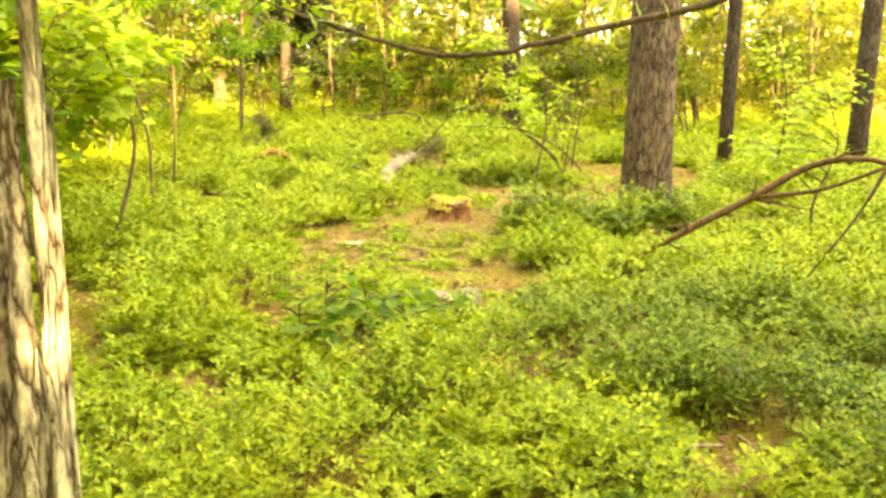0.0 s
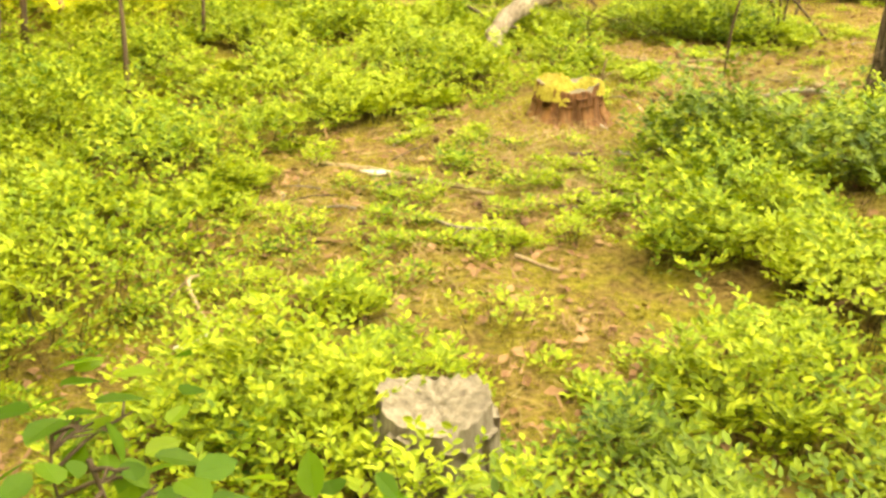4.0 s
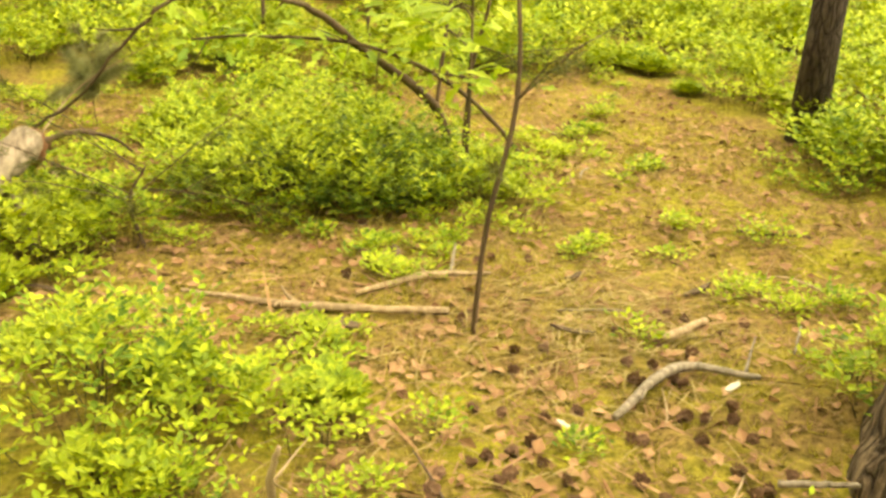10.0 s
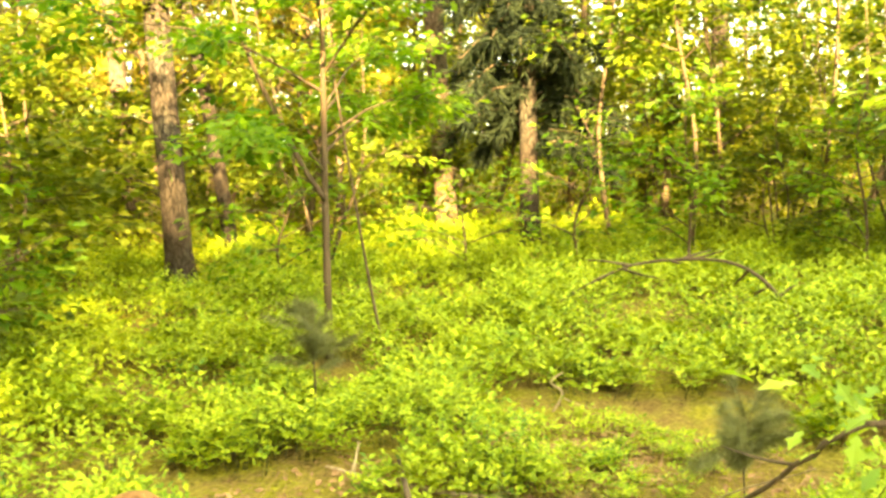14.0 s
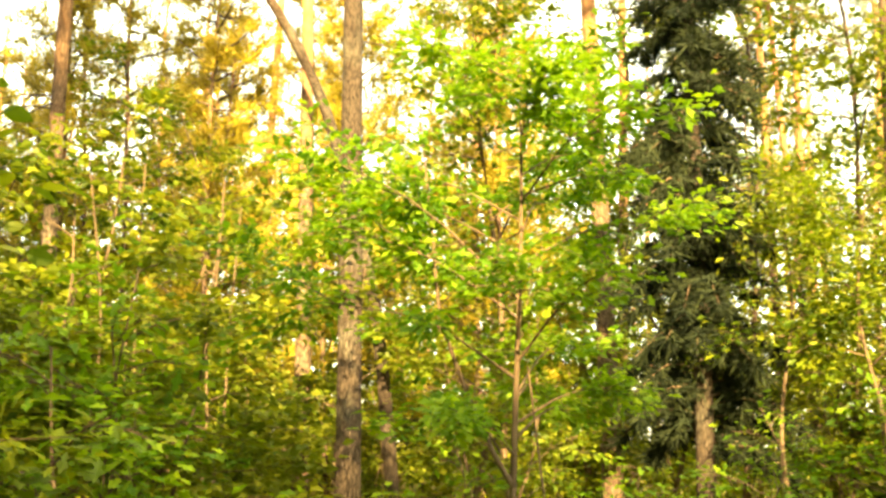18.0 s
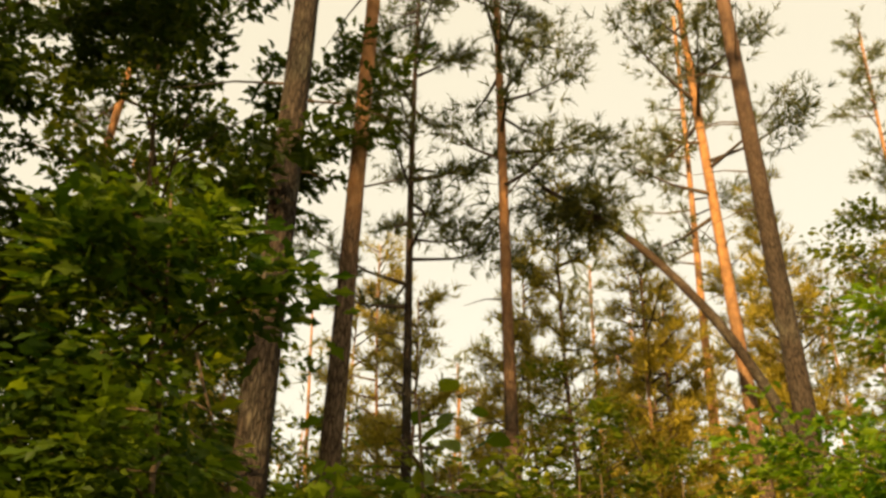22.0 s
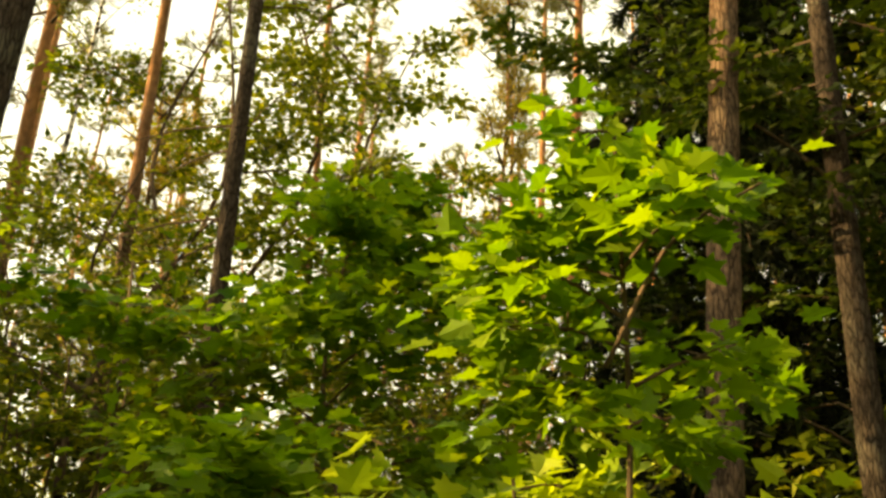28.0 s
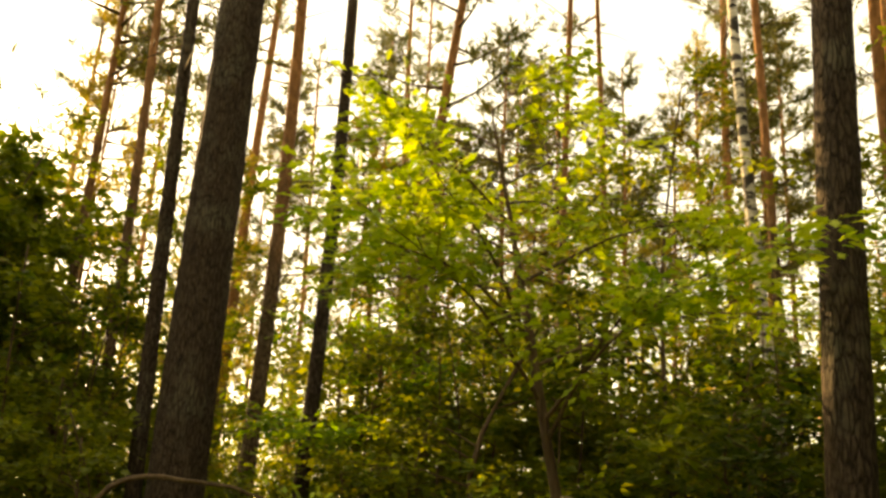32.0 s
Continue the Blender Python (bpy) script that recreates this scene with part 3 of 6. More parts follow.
bilberry("bilberry_carpet", -3.2, 3.8, 2.0, 14.0, 12.5, 34, 0.030, lambda x, y: (np.abs(x - 0.1) < 1.7) & ~shady(x, y), 11, "bright green bilberry shrubs covering the forest floor", 1.0, None, 24, LEAF_OVAL)
bilberry("bilberry_carpet", -3.2, 3.8, 2.0, 14.0, 13, 32, 0.039, lambda x, y: (np.abs(x - 0.1) >= 1.7) & ~shady(x, y), 18, "bright green bilberry shrubs beside the walk", 1.1, None, 16)
bilberry("bilberry_meadow", -9.0, 9.5, 5.0, 25.0, 10, 26, 0.05, lambda x, y: ((x < -3.1) | (x > 3.7) | (y > 13.9)) & (np.hypot(x, y - 9) < 15) & ((np.abs(x + 1.2) < 1.6 + 0.62 * (y - 5)) | (x > 3.7)) & (y > 0.8 * x + 1), 12, "far bilberry carpet between the pine trunks", 1.25, None, 12, None, 0.32)


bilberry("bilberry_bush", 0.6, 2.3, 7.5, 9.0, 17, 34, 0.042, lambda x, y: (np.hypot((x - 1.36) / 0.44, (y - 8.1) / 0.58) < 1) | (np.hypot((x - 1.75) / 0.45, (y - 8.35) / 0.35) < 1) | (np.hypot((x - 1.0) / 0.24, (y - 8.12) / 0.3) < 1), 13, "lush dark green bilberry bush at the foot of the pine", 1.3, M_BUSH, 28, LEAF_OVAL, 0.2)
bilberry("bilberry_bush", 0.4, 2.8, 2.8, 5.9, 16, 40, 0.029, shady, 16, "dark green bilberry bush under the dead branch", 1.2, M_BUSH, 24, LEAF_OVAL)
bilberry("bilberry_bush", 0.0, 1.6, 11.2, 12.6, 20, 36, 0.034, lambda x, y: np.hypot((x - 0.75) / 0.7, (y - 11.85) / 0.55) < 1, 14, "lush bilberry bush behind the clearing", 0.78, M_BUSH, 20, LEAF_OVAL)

bilberry("bilberry_seedlings", -1.6, 3.2, 3.0, 14.0, 130, 7, 0.028, lambda x, y: ((cover(x, y) < 0.6) & (np.sin(3.1 * x + 1.0) * np.sin(2.7 * y) + 0.6 * np.sin(8.3 * x) * np.sin(7.1 * y) > np.clip(0.75 * x - 0.35, -0.45, 0.6)) | (np.sin(13.7 * x) * np.sin(11.3 * y) > 0.8)) & (np.hypot(x - 0.02, y - 8.7) > 0.4), 15, "sparse low bilberry shoots in the mossy openings", 0.85, None, 12, None, 0.16)

bilberry("bilberry_thicket", -10.0, 10.0, -5.0, 24.0, 7, 6, 0.075, lambda x, y: ~((x > -3.3) & (x < 3.9) & (y > 1.9) & (y < 14.1)) & ~(((np.abs(x + 1.2) < 1.6 + 0.62 * (y - 5)) | (x > 3.7)) & (y > 5) & (y > 0.8 * x + 1) & (np.hypot(x, y - 9) < 15)) & (np.hypot(x, y) > 1.2), 17, "bilberry undergrowth around the pines", 1.2, None, 7)


# ---------------------------------------------------------------- trees
def trunk_line(height, lean, bend, rng, n):
    z = np.linspace(0, height, n)
    k = rng.normal(0, bend, 4)
    sx = lean[0] * z + k[0] * np.sin(z / height * 3.1) + k[1] * np.sin(z / height * 6.0)
    sy = lean[1] * z + k[2] * np.sin(z / height * 3.1) + k[3] * np.sin(z / height * 6.0)
    return np.c_[sx - sx[0], sy - sy[0], z]


def trunk_heap(line, diameter, sides, flare=0.35, relief=0.0, rng=None):
    """A pine's stem: widened foot, taper, and furrowed bark where it is near."""
    h = line[-1, 2]
    z = line[:, 2]
    r = diameter / 2 * (1 - 0.72 * (z / h) ** 1.2) * (1 + flare * np.exp(-z / 0.22))
    v, f = tube(line, 0.01, sides)
    core = v[: len(line) * sides].reshape(len(line), sides, 3)
    ring = core - line[:, None]
    ring /= np.linalg.norm(ring, axis=2)[..., None]
    a = np.arange(sides) * 2 * np.pi / sides
    lob = 1 + 0.10 * np.exp(-z / 0.3)[:, None] * np.sin(5 * a + 1)[None]
    if relief:
        ph = rng.uniform(0, 6.28, 6)
        w = np.abs(np.sin(7.5 * a[None] + 1.3 * np.sin(2.3 * z[:, None] + ph[0]) + 0.9 * np.sin(8.3 * z[:, None] + 4 * a[None]) + ph[1])) + 0.75 * np.abs(np.sin(9.0 * z[:, None] + 2.6 * np.sin(5 * a[None] + ph[2]) + ph[3]))
        lob = lob + relief * (np.minimum(w, 1.1) - 0.8) + relief * 0.35 * rng.uniform(-1, 1, (len(z), sides))
    core = line[:, None] + ring * (r[:, None] * lob)[..., None]
    v[: len(line) * sides] = core.reshape(-1, 3)
    v[-2], v[-1] = line[0] - [0, 0, 0.12], line[-1]
    v[:sides, 2] -= 0.12
    return Heap().add(v, f), r


def pine_crown(line, low, count, reach, rng, tufts_per, size, dead=8):
    """Branches and needle tufts of a pine, from the height low upwards."""
    wood, green = Heap(), Heap()
    h = line[-1, 2]
    P, W, S = [], [], []
    for i in range(count):
        u = (i + rng.uniform(0, 1)) / count
        z = low + (h - low) * u**0.85
        k = np.array([np.interp(z, line[:, 2], line[:, c]) for c in (0, 1)] + [z])
        a = rng.uniform(0, 2 * np.pi)
        ln = reach * (0.35 + 0.9 * (1 - u) ** 0.7) * rng.uniform(0.55, 1.1)
        rise = rng.uniform(-0.1, 0.5) + 0.5 * u
        d = np.array([math.cos(a), math.sin(a), rise])
        tip = k + d * ln
        mid = k + d * ln * 0.5 + [0, 0, -0.06 * ln]
        seg = spline([k, mid, tip], 6)
        wood.add(*tube(seg[::2] if len(seg) < 6 else seg[[0, 2, 5]], [0.022 + 0.012 * ln, 0.006], 3, cap=False))
        m = max(4, int(tufts_per * ln))
        t = rng.uniform(0.2, 1.0, m) ** 0.5
        c = np.stack([np.interp(t, np.linspace(0, 1, 6), seg[:, j]) for j in range(3)], 1)
        off = rng.normal(0, 0.15, (m, 3)) * [1, 1, 0.45] * (0.5 + ln * 0.5)
        P.append(c + off)
        W.append(d * 0.6 + off * 2.2 + [0, 0, 0.45])
        S.append(size * rng.uniform(0.7, 1.25, m))
    for i in range(dead):
        z = rng.uniform(0.28 * h, low)
        k = np.array([np.interp(z, line[:, 2], line[:, c]) for c in (0, 1)] + [z])
        a = rng.uniform(0, 2 * np.pi)
        ln = rng.uniform(0.3, 1.1)
        d = np.array([math.cos(a), math.sin(a), rng.uniform(-0.35, 0.35)])
        wood.add(*tube(spline([k, k + d * ln * 0.5 + [0, 0, 0.05], k + d * ln], 3), [0.016, 0.004], 3, cap=False))
    P, W, S = np.concatenate(P), np.concatenate(W), np.concatenate(S)
    which = rng.integers(0, len(TUFTS), len(P))
    turns = rotations(W, rng, 0.8)
    for j, t in enumerate(TUFTS):
        q = which == j
        green.add(*scatter(t, P[q], turns[q], S[q]))
    return wood, green


def pine(place, lean, diameter, height, seed, bark, label, near=False, low=0.55, count=34, reach=1.5, tufts_per=30, size=0.18, bend=0.10, dead=9, group="", needle=None):
    rng = np.random.default_rng(seed)
    line = trunk_line(height, lean, bend, rng, 140 if near else 30)
    if near:
        line[:, 2] = height * np.linspace(0, 1, 140) ** 1.35
        line[:, 0], line[:, 1] = [np.interp(line[:, 2], np.linspace(0, height, 140), c) for c in (line[:, 0].copy(), line[:, 1].copy())]
    root = thing("pine_tree", (place[0], place[1], float(smooth_height(place[0], place[1]))), label, "pine tree", group)
    stem, _ = trunk_heap(line, diameter, 36 if near else 12, 0.4 if near else 0.2, 0.075 if near else 0.0, rng)
    part("trunk", stem, bark, root)
    wood, green = pine_crown(line, low * height, count, reach, rng, tufts_per, size, dead)
    tagged(part("branchwork", wood, M_TWIG, root), kind="stuff")
    tagged(part("crown", green, needle or M_NEEDLE, root, smooth=False), kind="stuff")
    return root


NEAR, FAR = "old pine with thick furrowed brown bark", "slender pine with orange upper bark and a high crown"
# x, y, lean x, lean y, diameter, height, near
NEAR_PINES = [
    (1.97, 9.17, -0.004, 0.004, 0.46, 21, True, M_BARK_OLD),
    (-5.86, 10.92, 0.002, 0.004, 0.25, 19, True, M_BARK_SHADED),
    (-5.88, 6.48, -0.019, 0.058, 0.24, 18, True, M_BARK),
    (-7.13, 7.29, 0.001, -0.002, 0.21, 17, True, M_BARK_SHADED),
    (-2.48, 3.54, -0.028, 0.014, 0.27, 19, True, M_BARK_SHADED),
    (1.75, -0.50, -0.008, -0.002, 0.54, 22, True, M_BARK_SHADED),
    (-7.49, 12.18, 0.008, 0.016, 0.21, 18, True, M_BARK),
    (-6.53, 17.72, -0.018, -0.014, 0.29, 20, True, M_BARK_SHADED),
    (-5.58, 2.50, 0.004, -0.003, 0.18, 16, True, M_BARK_SHADED),
]
NORTH_PINES = [
    (-5.36, 22.88, -0.034, -0.013, 0.34, 20, False, M_BARK),
    (-6.92, 27.59, 0.015, 0.005, 0.25, 20, False, M_BARK),
    (-1.57, 25.86, 0.025, 0.002, 0.28, 20, False, M_BARK_SHADED),
    (-8.84, 19.75, -0.017, -0.014, 0.25, 19, False, M_BARK),
    (-9.72, 16.13, -0.019, -0.026, 0.21, 18, False, M_BARK),
    (-11.51, 15.40, -0.003, -0.004, 0.18, 15, False, M_BARK_SHADED),
    (-3.81, 28.44, -0.022, -0.004, 0.20, 19, False, M_BARK),
    (-3.25, 28.54, -0.048, -0.008, 0.17, 18, False, M_BARK),
    (-12.19, 30.69, 0.011, 0.006, 0.22, 21, False, M_BARK),
]
SIDE_PINES = [
    (-3.67, 30.62, 0.002, 0.000, 0.20, 20, False, M_BARK),
    (-13.77, 1.94, -0.008, 0.016, 0.26, 19, False, M_BARK),
    (-14.19, 10.50, 0.008, 0.044, 0.23, 18, False, M_BARK),
    (-6.77, -0.40, 0.007, -0.005, 0.19, 18, False, M_BARK),
    (-11.28, -1.65, 0.003, -0.004, 0.17, 18, False, M_BARK),
    (-5.78, -4.41, 0.020, -0.010, 0.17, 19, False, M_BARK),
    (-2.77, -6.32, -0.021, 0.004, 0.16, 18, False, M_BARK),
    (-3.95, -8.13, 0.004, -0.001, 0.16, 19, False, M_BARK),
    (2.23, -1.22, 0.018, 0.004, 0.18, 18, False, M_BARK_SHADED),
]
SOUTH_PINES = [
    (0.83, -2.43, -0.009, -0.001, 0.19, 18, False, M_BARK_SHADED),
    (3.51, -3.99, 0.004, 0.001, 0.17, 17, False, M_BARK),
    (1.30, 18.40, -0.020, 0.002, 0.34, 20, False, M_BARK_SHADED),
    # added so its crown keeps sun off the trunk at (-2.48, 3.54)
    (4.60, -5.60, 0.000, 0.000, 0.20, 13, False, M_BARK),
    (5.70, 13.20, 0.004, 0.002, 0.28, 19, False, M_BARK_SHADED),
    (3.50, 11.90, -0.005, 0.004, 0.18, 18, False, M_BARK_SHADED),
]
TREES = NEAR_PINES + NORTH_PINES + SIDE_PINES + SOUTH_PINES
for i, (x, y, lx, ly, d, h, near, bark) in enumerate(TREES):
    pine((x, y), (lx, ly), d, h, 100 + i, bark, NEAR if near else FAR, near, low=0.62 if near or i > 18 else 0.5, count=46 if near else 38, reach=2.1 if near else 1.6, tufts_per=28, size=0.21, bend=0.015 if near else 0.04, group="pines of the wood")
# ---------------------------------------------------------------- far pines, built in a few kinds and copied
def far_pine_kinds():
    kinds = []
    for i in range(5):
        kinds.append(pine((0, 0), (0.01 * (i - 2), 0.008 * (2 - i)), 0.20 + 0.02 * i, 17 + i, 300 + i, M_BARK, FAR, False, low=0.36 + 0.05 * i, count=34, reach=1.5, tufts_per=16, size=0.24, bend=0.18, dead=10, group="far pines"))
    return kinds


def scatter_far():
    g = np.random.default_rng(21)
    kinds = far_pine_kinds()
    taken = [(t[0], t[1]) for t in TREES]
    first = dict.fromkeys(range(len(kinds)), True)
    made = 0
    while made < 125:
        a, d = g.uniform(0, 2 * np.pi), g.uniform(12, 48) if made < 100 else g.uniform(40, 70)
        x, y = -0.2 + d * math.cos(a), 8.5 + d * math.sin(a)
        view = math.degrees(math.atan2(-(x + 0.2), y - 8.5))
        if -160 < view < -118 or (-150 < view < -60 and made % 4) or (-4 < x < 5.5 and -1.5 < y < 19) or (-35 < view < 35 and d < 24) or (abs(view - 57) < 14 and d < 26) or min(math.hypot(x - p, y - q) for p, q in taken) < 1.7:
            continue
        taken.append((x, y))
        i = made % len(kinds)
        m = Matrix.Translation((x, y, float(smooth_height(x, y)))) @ Matrix.Rotation(g.uniform(0, 6.28), 4, "Z")
        if first[i]:
            kinds[i].matrix_basis, first[i] = m, False
        else:
            copy_thing(kinds[i], m)
        made += 1


scatter_far()


# ---------------------------------------------------------------- broad-leaved trees and shrubs
def broadleaf(name, height, spread, leaf, leaf_size, material, count, seed, label, category, low=0.3, stems=1, limbs=9, tilt=0.5, stem_r=None, bark=None, lean=(0, 0), twigs=4, split=True, full=0.8, loft=0.05, wander=0.05):
    """A young broad-leaved tree: stem, limbs, twigs and leaves in flat sprays."""
    g = np.random.default_rng(seed)
    root = thing(name, (0, 0, 0), label, category)
    bark = bark or M_TWIG
    fine, thick = Heap(), Heap()
    P, W = [], []
    r0 = stem_r or 0.012 * height + 0.006
    for s in range(stems):
        a = g.uniform(0, 6.28)
        off = np.array([math.cos(a), math.sin(a), 0]) * (0.0 if stems == 1 else 0.25 * spread)
        top = np.array([lean[0] * height, lean[1] * height, height * g.uniform(0.85, 1.0)]) + off * 2
        line = spline([off * 0.15, off * 0.6 + top * 0.33 + g.normal(0, wander * height, 3) * [1, 1, 0], top * 0.68 + off * 0.2 + g.normal(0, wander * height, 3) * [1, 1, 0], top], 16)
        line[0, 2] -= 0.08
        stem = part("trunk", Heap().add(*tube(line, [r0 * 1.3, r0 * 0.95, r0 * 0.6, 0.006], 8 if split else 5, 0.06, g)), bark, root)
        for i in range(limbs):
            u = low + (1 - low) * (i + g.uniform(0, 1)) / limbs
            k = np.array([np.interp(u, np.linspace(0, 1, 16), line[:, c]) for c in range(3)])
            a = g.uniform(0, 6.28)
            w = (u - low) / (1 - low)
            ln = spread * (0.22 + 0.95 * (1 - w) ** full) * (0.75 + 0.25 * min(1, w * 4)) * g.uniform(0.6, 1.1)
            d = np.array([math.cos(a), math.sin(a), g.uniform(0.05, 0.6)])
            seg = spline([k, k + d * ln * 0.5 + [0, 0, 0.08 * ln], k + d * ln + [0, 0, -0.02 * ln]], 6)
            sh = tube(seg, [r0 * 0.45 * (1.1 - u) + 0.005, 0.003], 5 if split else 3, cap=False)
            if split:
                part("limb", Heap().add(*sh), bark, stem)
            else:
                thick.add(*sh)
            for j in range(twigs):
                t = g.uniform(0.3, 1.0)
                q = np.array([np.interp(t, np.linspace(0, 1, 6), seg[:, c]) for c in range(3)])
                e = d * g.uniform(0.2, 0.8) + g.normal(0, 0.55, 3) * [1, 1, 0.35]
                tl = ln * g.uniform(0.2, 0.45)
                tip = q + e * tl
                fine.add(*tube(np.stack([q, tip]), [0.005, 0.002], 3, cap=False))
                P.append((q, tip))
                W.append(e)
    A, B, E = np.array([p[0] for p in P]), np.array([p[1] for p in P]), np.array(W)
    share = np.linalg.norm(B - A, axis=1) + 0.02
    k = g.choice(len(P), count, p=share / share.sum())
    t = g.uniform(0.1, 1.15, len(k))[:, None]
    a = g.uniform(0, 6.28, len(k))
    out = np.c_[np.cos(a), np.sin(a), g.normal(-0.15, 0.3, len(k))] + E[k] * 0.7
    place = A[k] + (B[k] - A[k]) * t + out * g.uniform(0.02, 0.10, len(k))[:, None] + g.normal(0, loft, (len(k), 3))
    leaves = Heap().add(*scatter(leaf, place, rotations(out, g, tilt), leaf_size * g.uniform(0.65, 1.2, len(k))))
    if thick.v:
        tagged(part("branchwork", thick, bark, root), kind="stuff")
    tagged(part("brushwood", fine, bark, root), kind="stuff")
    tagged(part("crown", leaves, material, root, smooth=False), kind="stuff")
    return root


def put(ob, x, y, turn=0.0, z=None):
    ob.matrix_basis = Matrix.Translation((x, y, float(smooth_height(x, y)) if z is None else z)) @ Matrix.Rotation(radians(turn), 4, "Z")
    return ob


def put_copy(ob, x, y, turn, grow=1.0):
    m = Matrix.Translation((x, y, float(smooth_height(x, y)))) @ Matrix.Rotation(radians(turn), 4, "Z")
    c = copy_thing(ob, m)
    c.scale = (grow, grow, grow)
    return c


OAK_L = "young oak with fresh yellow-green lobed leaves"
MAPLE_L = "young maple with broad bright green leaves"
# young trees that stand near the walk
forked_oak = put(broadleaf("oak_sapling", 4.5, 1.5, LEAF_OAK, 0.10, M_MAPLE, 9000, 41, OAK_L + " on a forked stem", "oak tree", 0.30, 1, 26, 0.45, 0.026, lean=(0.015, 0.01), twigs=8, full=0.5, wander=0.006), -3.2, 15.0)
fork_line = spline([(0.03, 0.0, 1.15), (-0.15, -0.08, 1.5), (-0.42, -0.25, 2.3), (-0.5, -0.28, 3.0), (-0.62, -0.3, 3.9)], 16)
part("trunk", Heap().add(*tube(fork_line, [0.022, 0.018, 0.012, 0.005], 8)), M_TWIG, forked_oak, "slender second stem forking off")
part("trunk", Heap().add(*tube(spline([(0.35, 0.2, -0.05), (0.25, 0.12, 0.8), (0.12, 0.05, 2.0)], 10), [0.012, 0.010, 0.007], 6)), M_TWIG, forked_oak, "thin leaning side stem")
maple = put(broadleaf("maple_sapling", 3.15, 0.44, LEAF_MAPLE, 0.09, M_MAPLE, 700, 42, MAPLE_L + " on a leaning stem", "maple tree", 0.68, 1, 11, 0.4, 0.016, lean=(0.05, 0.10), twigs=7, loft=0.05), -2.55, 7.05, 0)
# brighter leaf colour gives this low maple its sunlit look
put(broadleaf("maple_sapling", 2.15, 0.8, LEAF_MAPLE, 0.12, M_FRESH_LIT, 1000, 54, MAPLE_L, "maple tree", 0.5, 1, 11, 0.35, 0.014, twigs=8, loft=0.08), -2.95, 6.75, 75)
put(broadleaf("maple_sapling", 2.4, 0.95, LEAF_MAPLE, 0.12, M_MAPLE, 1400, 43, MAPLE_L, "maple tree", 0.4, 1, 12, 0.4, 0.016, twigs=8, loft=0.08), -3.05, 5.75, 120)
put(broadleaf("maple_sapling", 4.6, 1.3, LEAF_MAPLE, 0.11, M_MAPLE, 3800, 44, MAPLE_L, "maple tree", 0.3, 1, 18, 0.45, 0.025, twigs=8, loft=0.09), -4.6, 4.7, 10)
# this oak's shade is painted in by its darker leaf colour
put(broadleaf("oak_sapling", 4.2, 0.7, LEAF_OAK, 0.12, M_OAK_HALF_SHADED, 3800, 45, OAK_L, "oak tree", 0.3, 1, 16, 0.45, 0.022, twigs=7, loft=0.08), -4.1, 9.72, 0)
put(broadleaf("oak_sapling", 2.7, 1.15, LEAF_OAK, 0.12, M_OAK, 2000, 55, "young oak with dense dark green leaves", "oak tree", 0.2, 1, 15, 0.45, 0.022, twigs=7, loft=0.08), -4.75, 11.2, 20)
put(broadleaf("oak_sapling", 2.8, 0.6, LEAF_OAK, 0.16, M_MAPLE, 260, 46, "small oak with pale yellow-green leaves", "oak tree", 0.6, 1, 6, 0.4, 0.014), -2.75, 8.85, 0)
put(broadleaf("lime_sapling", 3.1, 0.5, LEAF_BROAD, 0.10, M_OAK, 90, 56, "slender lime sapling with heart-shaped green leaves", "lime tree", 0.62, 1, 8, 0.5, 0.012, twigs=5, wander=0.01), -3.0, 10.45, 30)
put(broadleaf("oak_tree", 11.5, 3.1, LEAF_OAK, 0.14, M_OAK_SHADED, 22000, 47, "dark leafy oak with a thin crooked stem", "oak tree", 0.12, 1, 40, 0.6, 0.055, lean=(0, 0.03), twigs=9, full=0.45), -7.9, 8.5, 0)
put(broadleaf("oak_tree", 11.0, 3.0, LEAF_OAK, 0.14, M_OAK_SHADED, 19000, 48, "dark leafy oak in the shade of pines", "oak tree", 0.12, 1, 32, 0.6, 0.05, twigs=8, full=0.45), -8.9, 10.3, 0)
put(broadleaf("oak_tree", 11.0, 2.6, LEAF_WIDE, 0.16, M_OAK_SHADED, 15000, 57, "tall leafy tree behind the pines", "oak tree", 0.15, 1, 40, 0.6, 0.06, twigs=9, full=0.4), -12.2, 8.6, 0)
put(broadleaf("oak_tree", 10.0, 2.5, LEAF_WIDE, 0.16, M_OAK, 11000, 58, "tall leafy tree behind the spruce", "oak tree", 0.15, 1, 40, 0.6, 0.06, twigs=9, full=0.4), -13.5, 11.5, 0)
# sun on this crown is put in by the yellow-green leaf colour
put(broadleaf("oak_tree", 4.8, 1.75, LEAF_OAK, 0.11, M_FRESH_LIT, 4600, 49, OAK_L + " and crooked limbs", "oak tree", 0.46, 1, 18, 0.4, 0.045, lean=(0.2, 0.0), twigs=7, full=0.5, wander=0.02), -1.62, 2.35, 0)
put(broadleaf("oak_tree", 5.0, 1.7, LEAF_OAK, 0.13, M_MAPLE, 2600, 50, OAK_L + " and dark limbs", "oak tree", 0.3, 1, 14, 0.4, 0.035, twigs=6), 0.1, -3.6, 70)
put(broadleaf("oak_sapling", 2.2, 0.7, LEAF_OAK, 0.13, M_FRESH_LIT, 700, 51, OAK_L + " beside bilberry", "oak tree", 0.2, 1, 8, 0.4, 0.014), 0.97, 14.9, 0)
put(broadleaf("oak_sapling", 1.2, 0.45, LEAF_OAK, 0.13, M_FRESH_LIT, 110, 52, OAK_L + " beside bilberry", "oak tree", 0.45, 1, 6, 0.4, 0.01), 1.45, 11.7, 50)
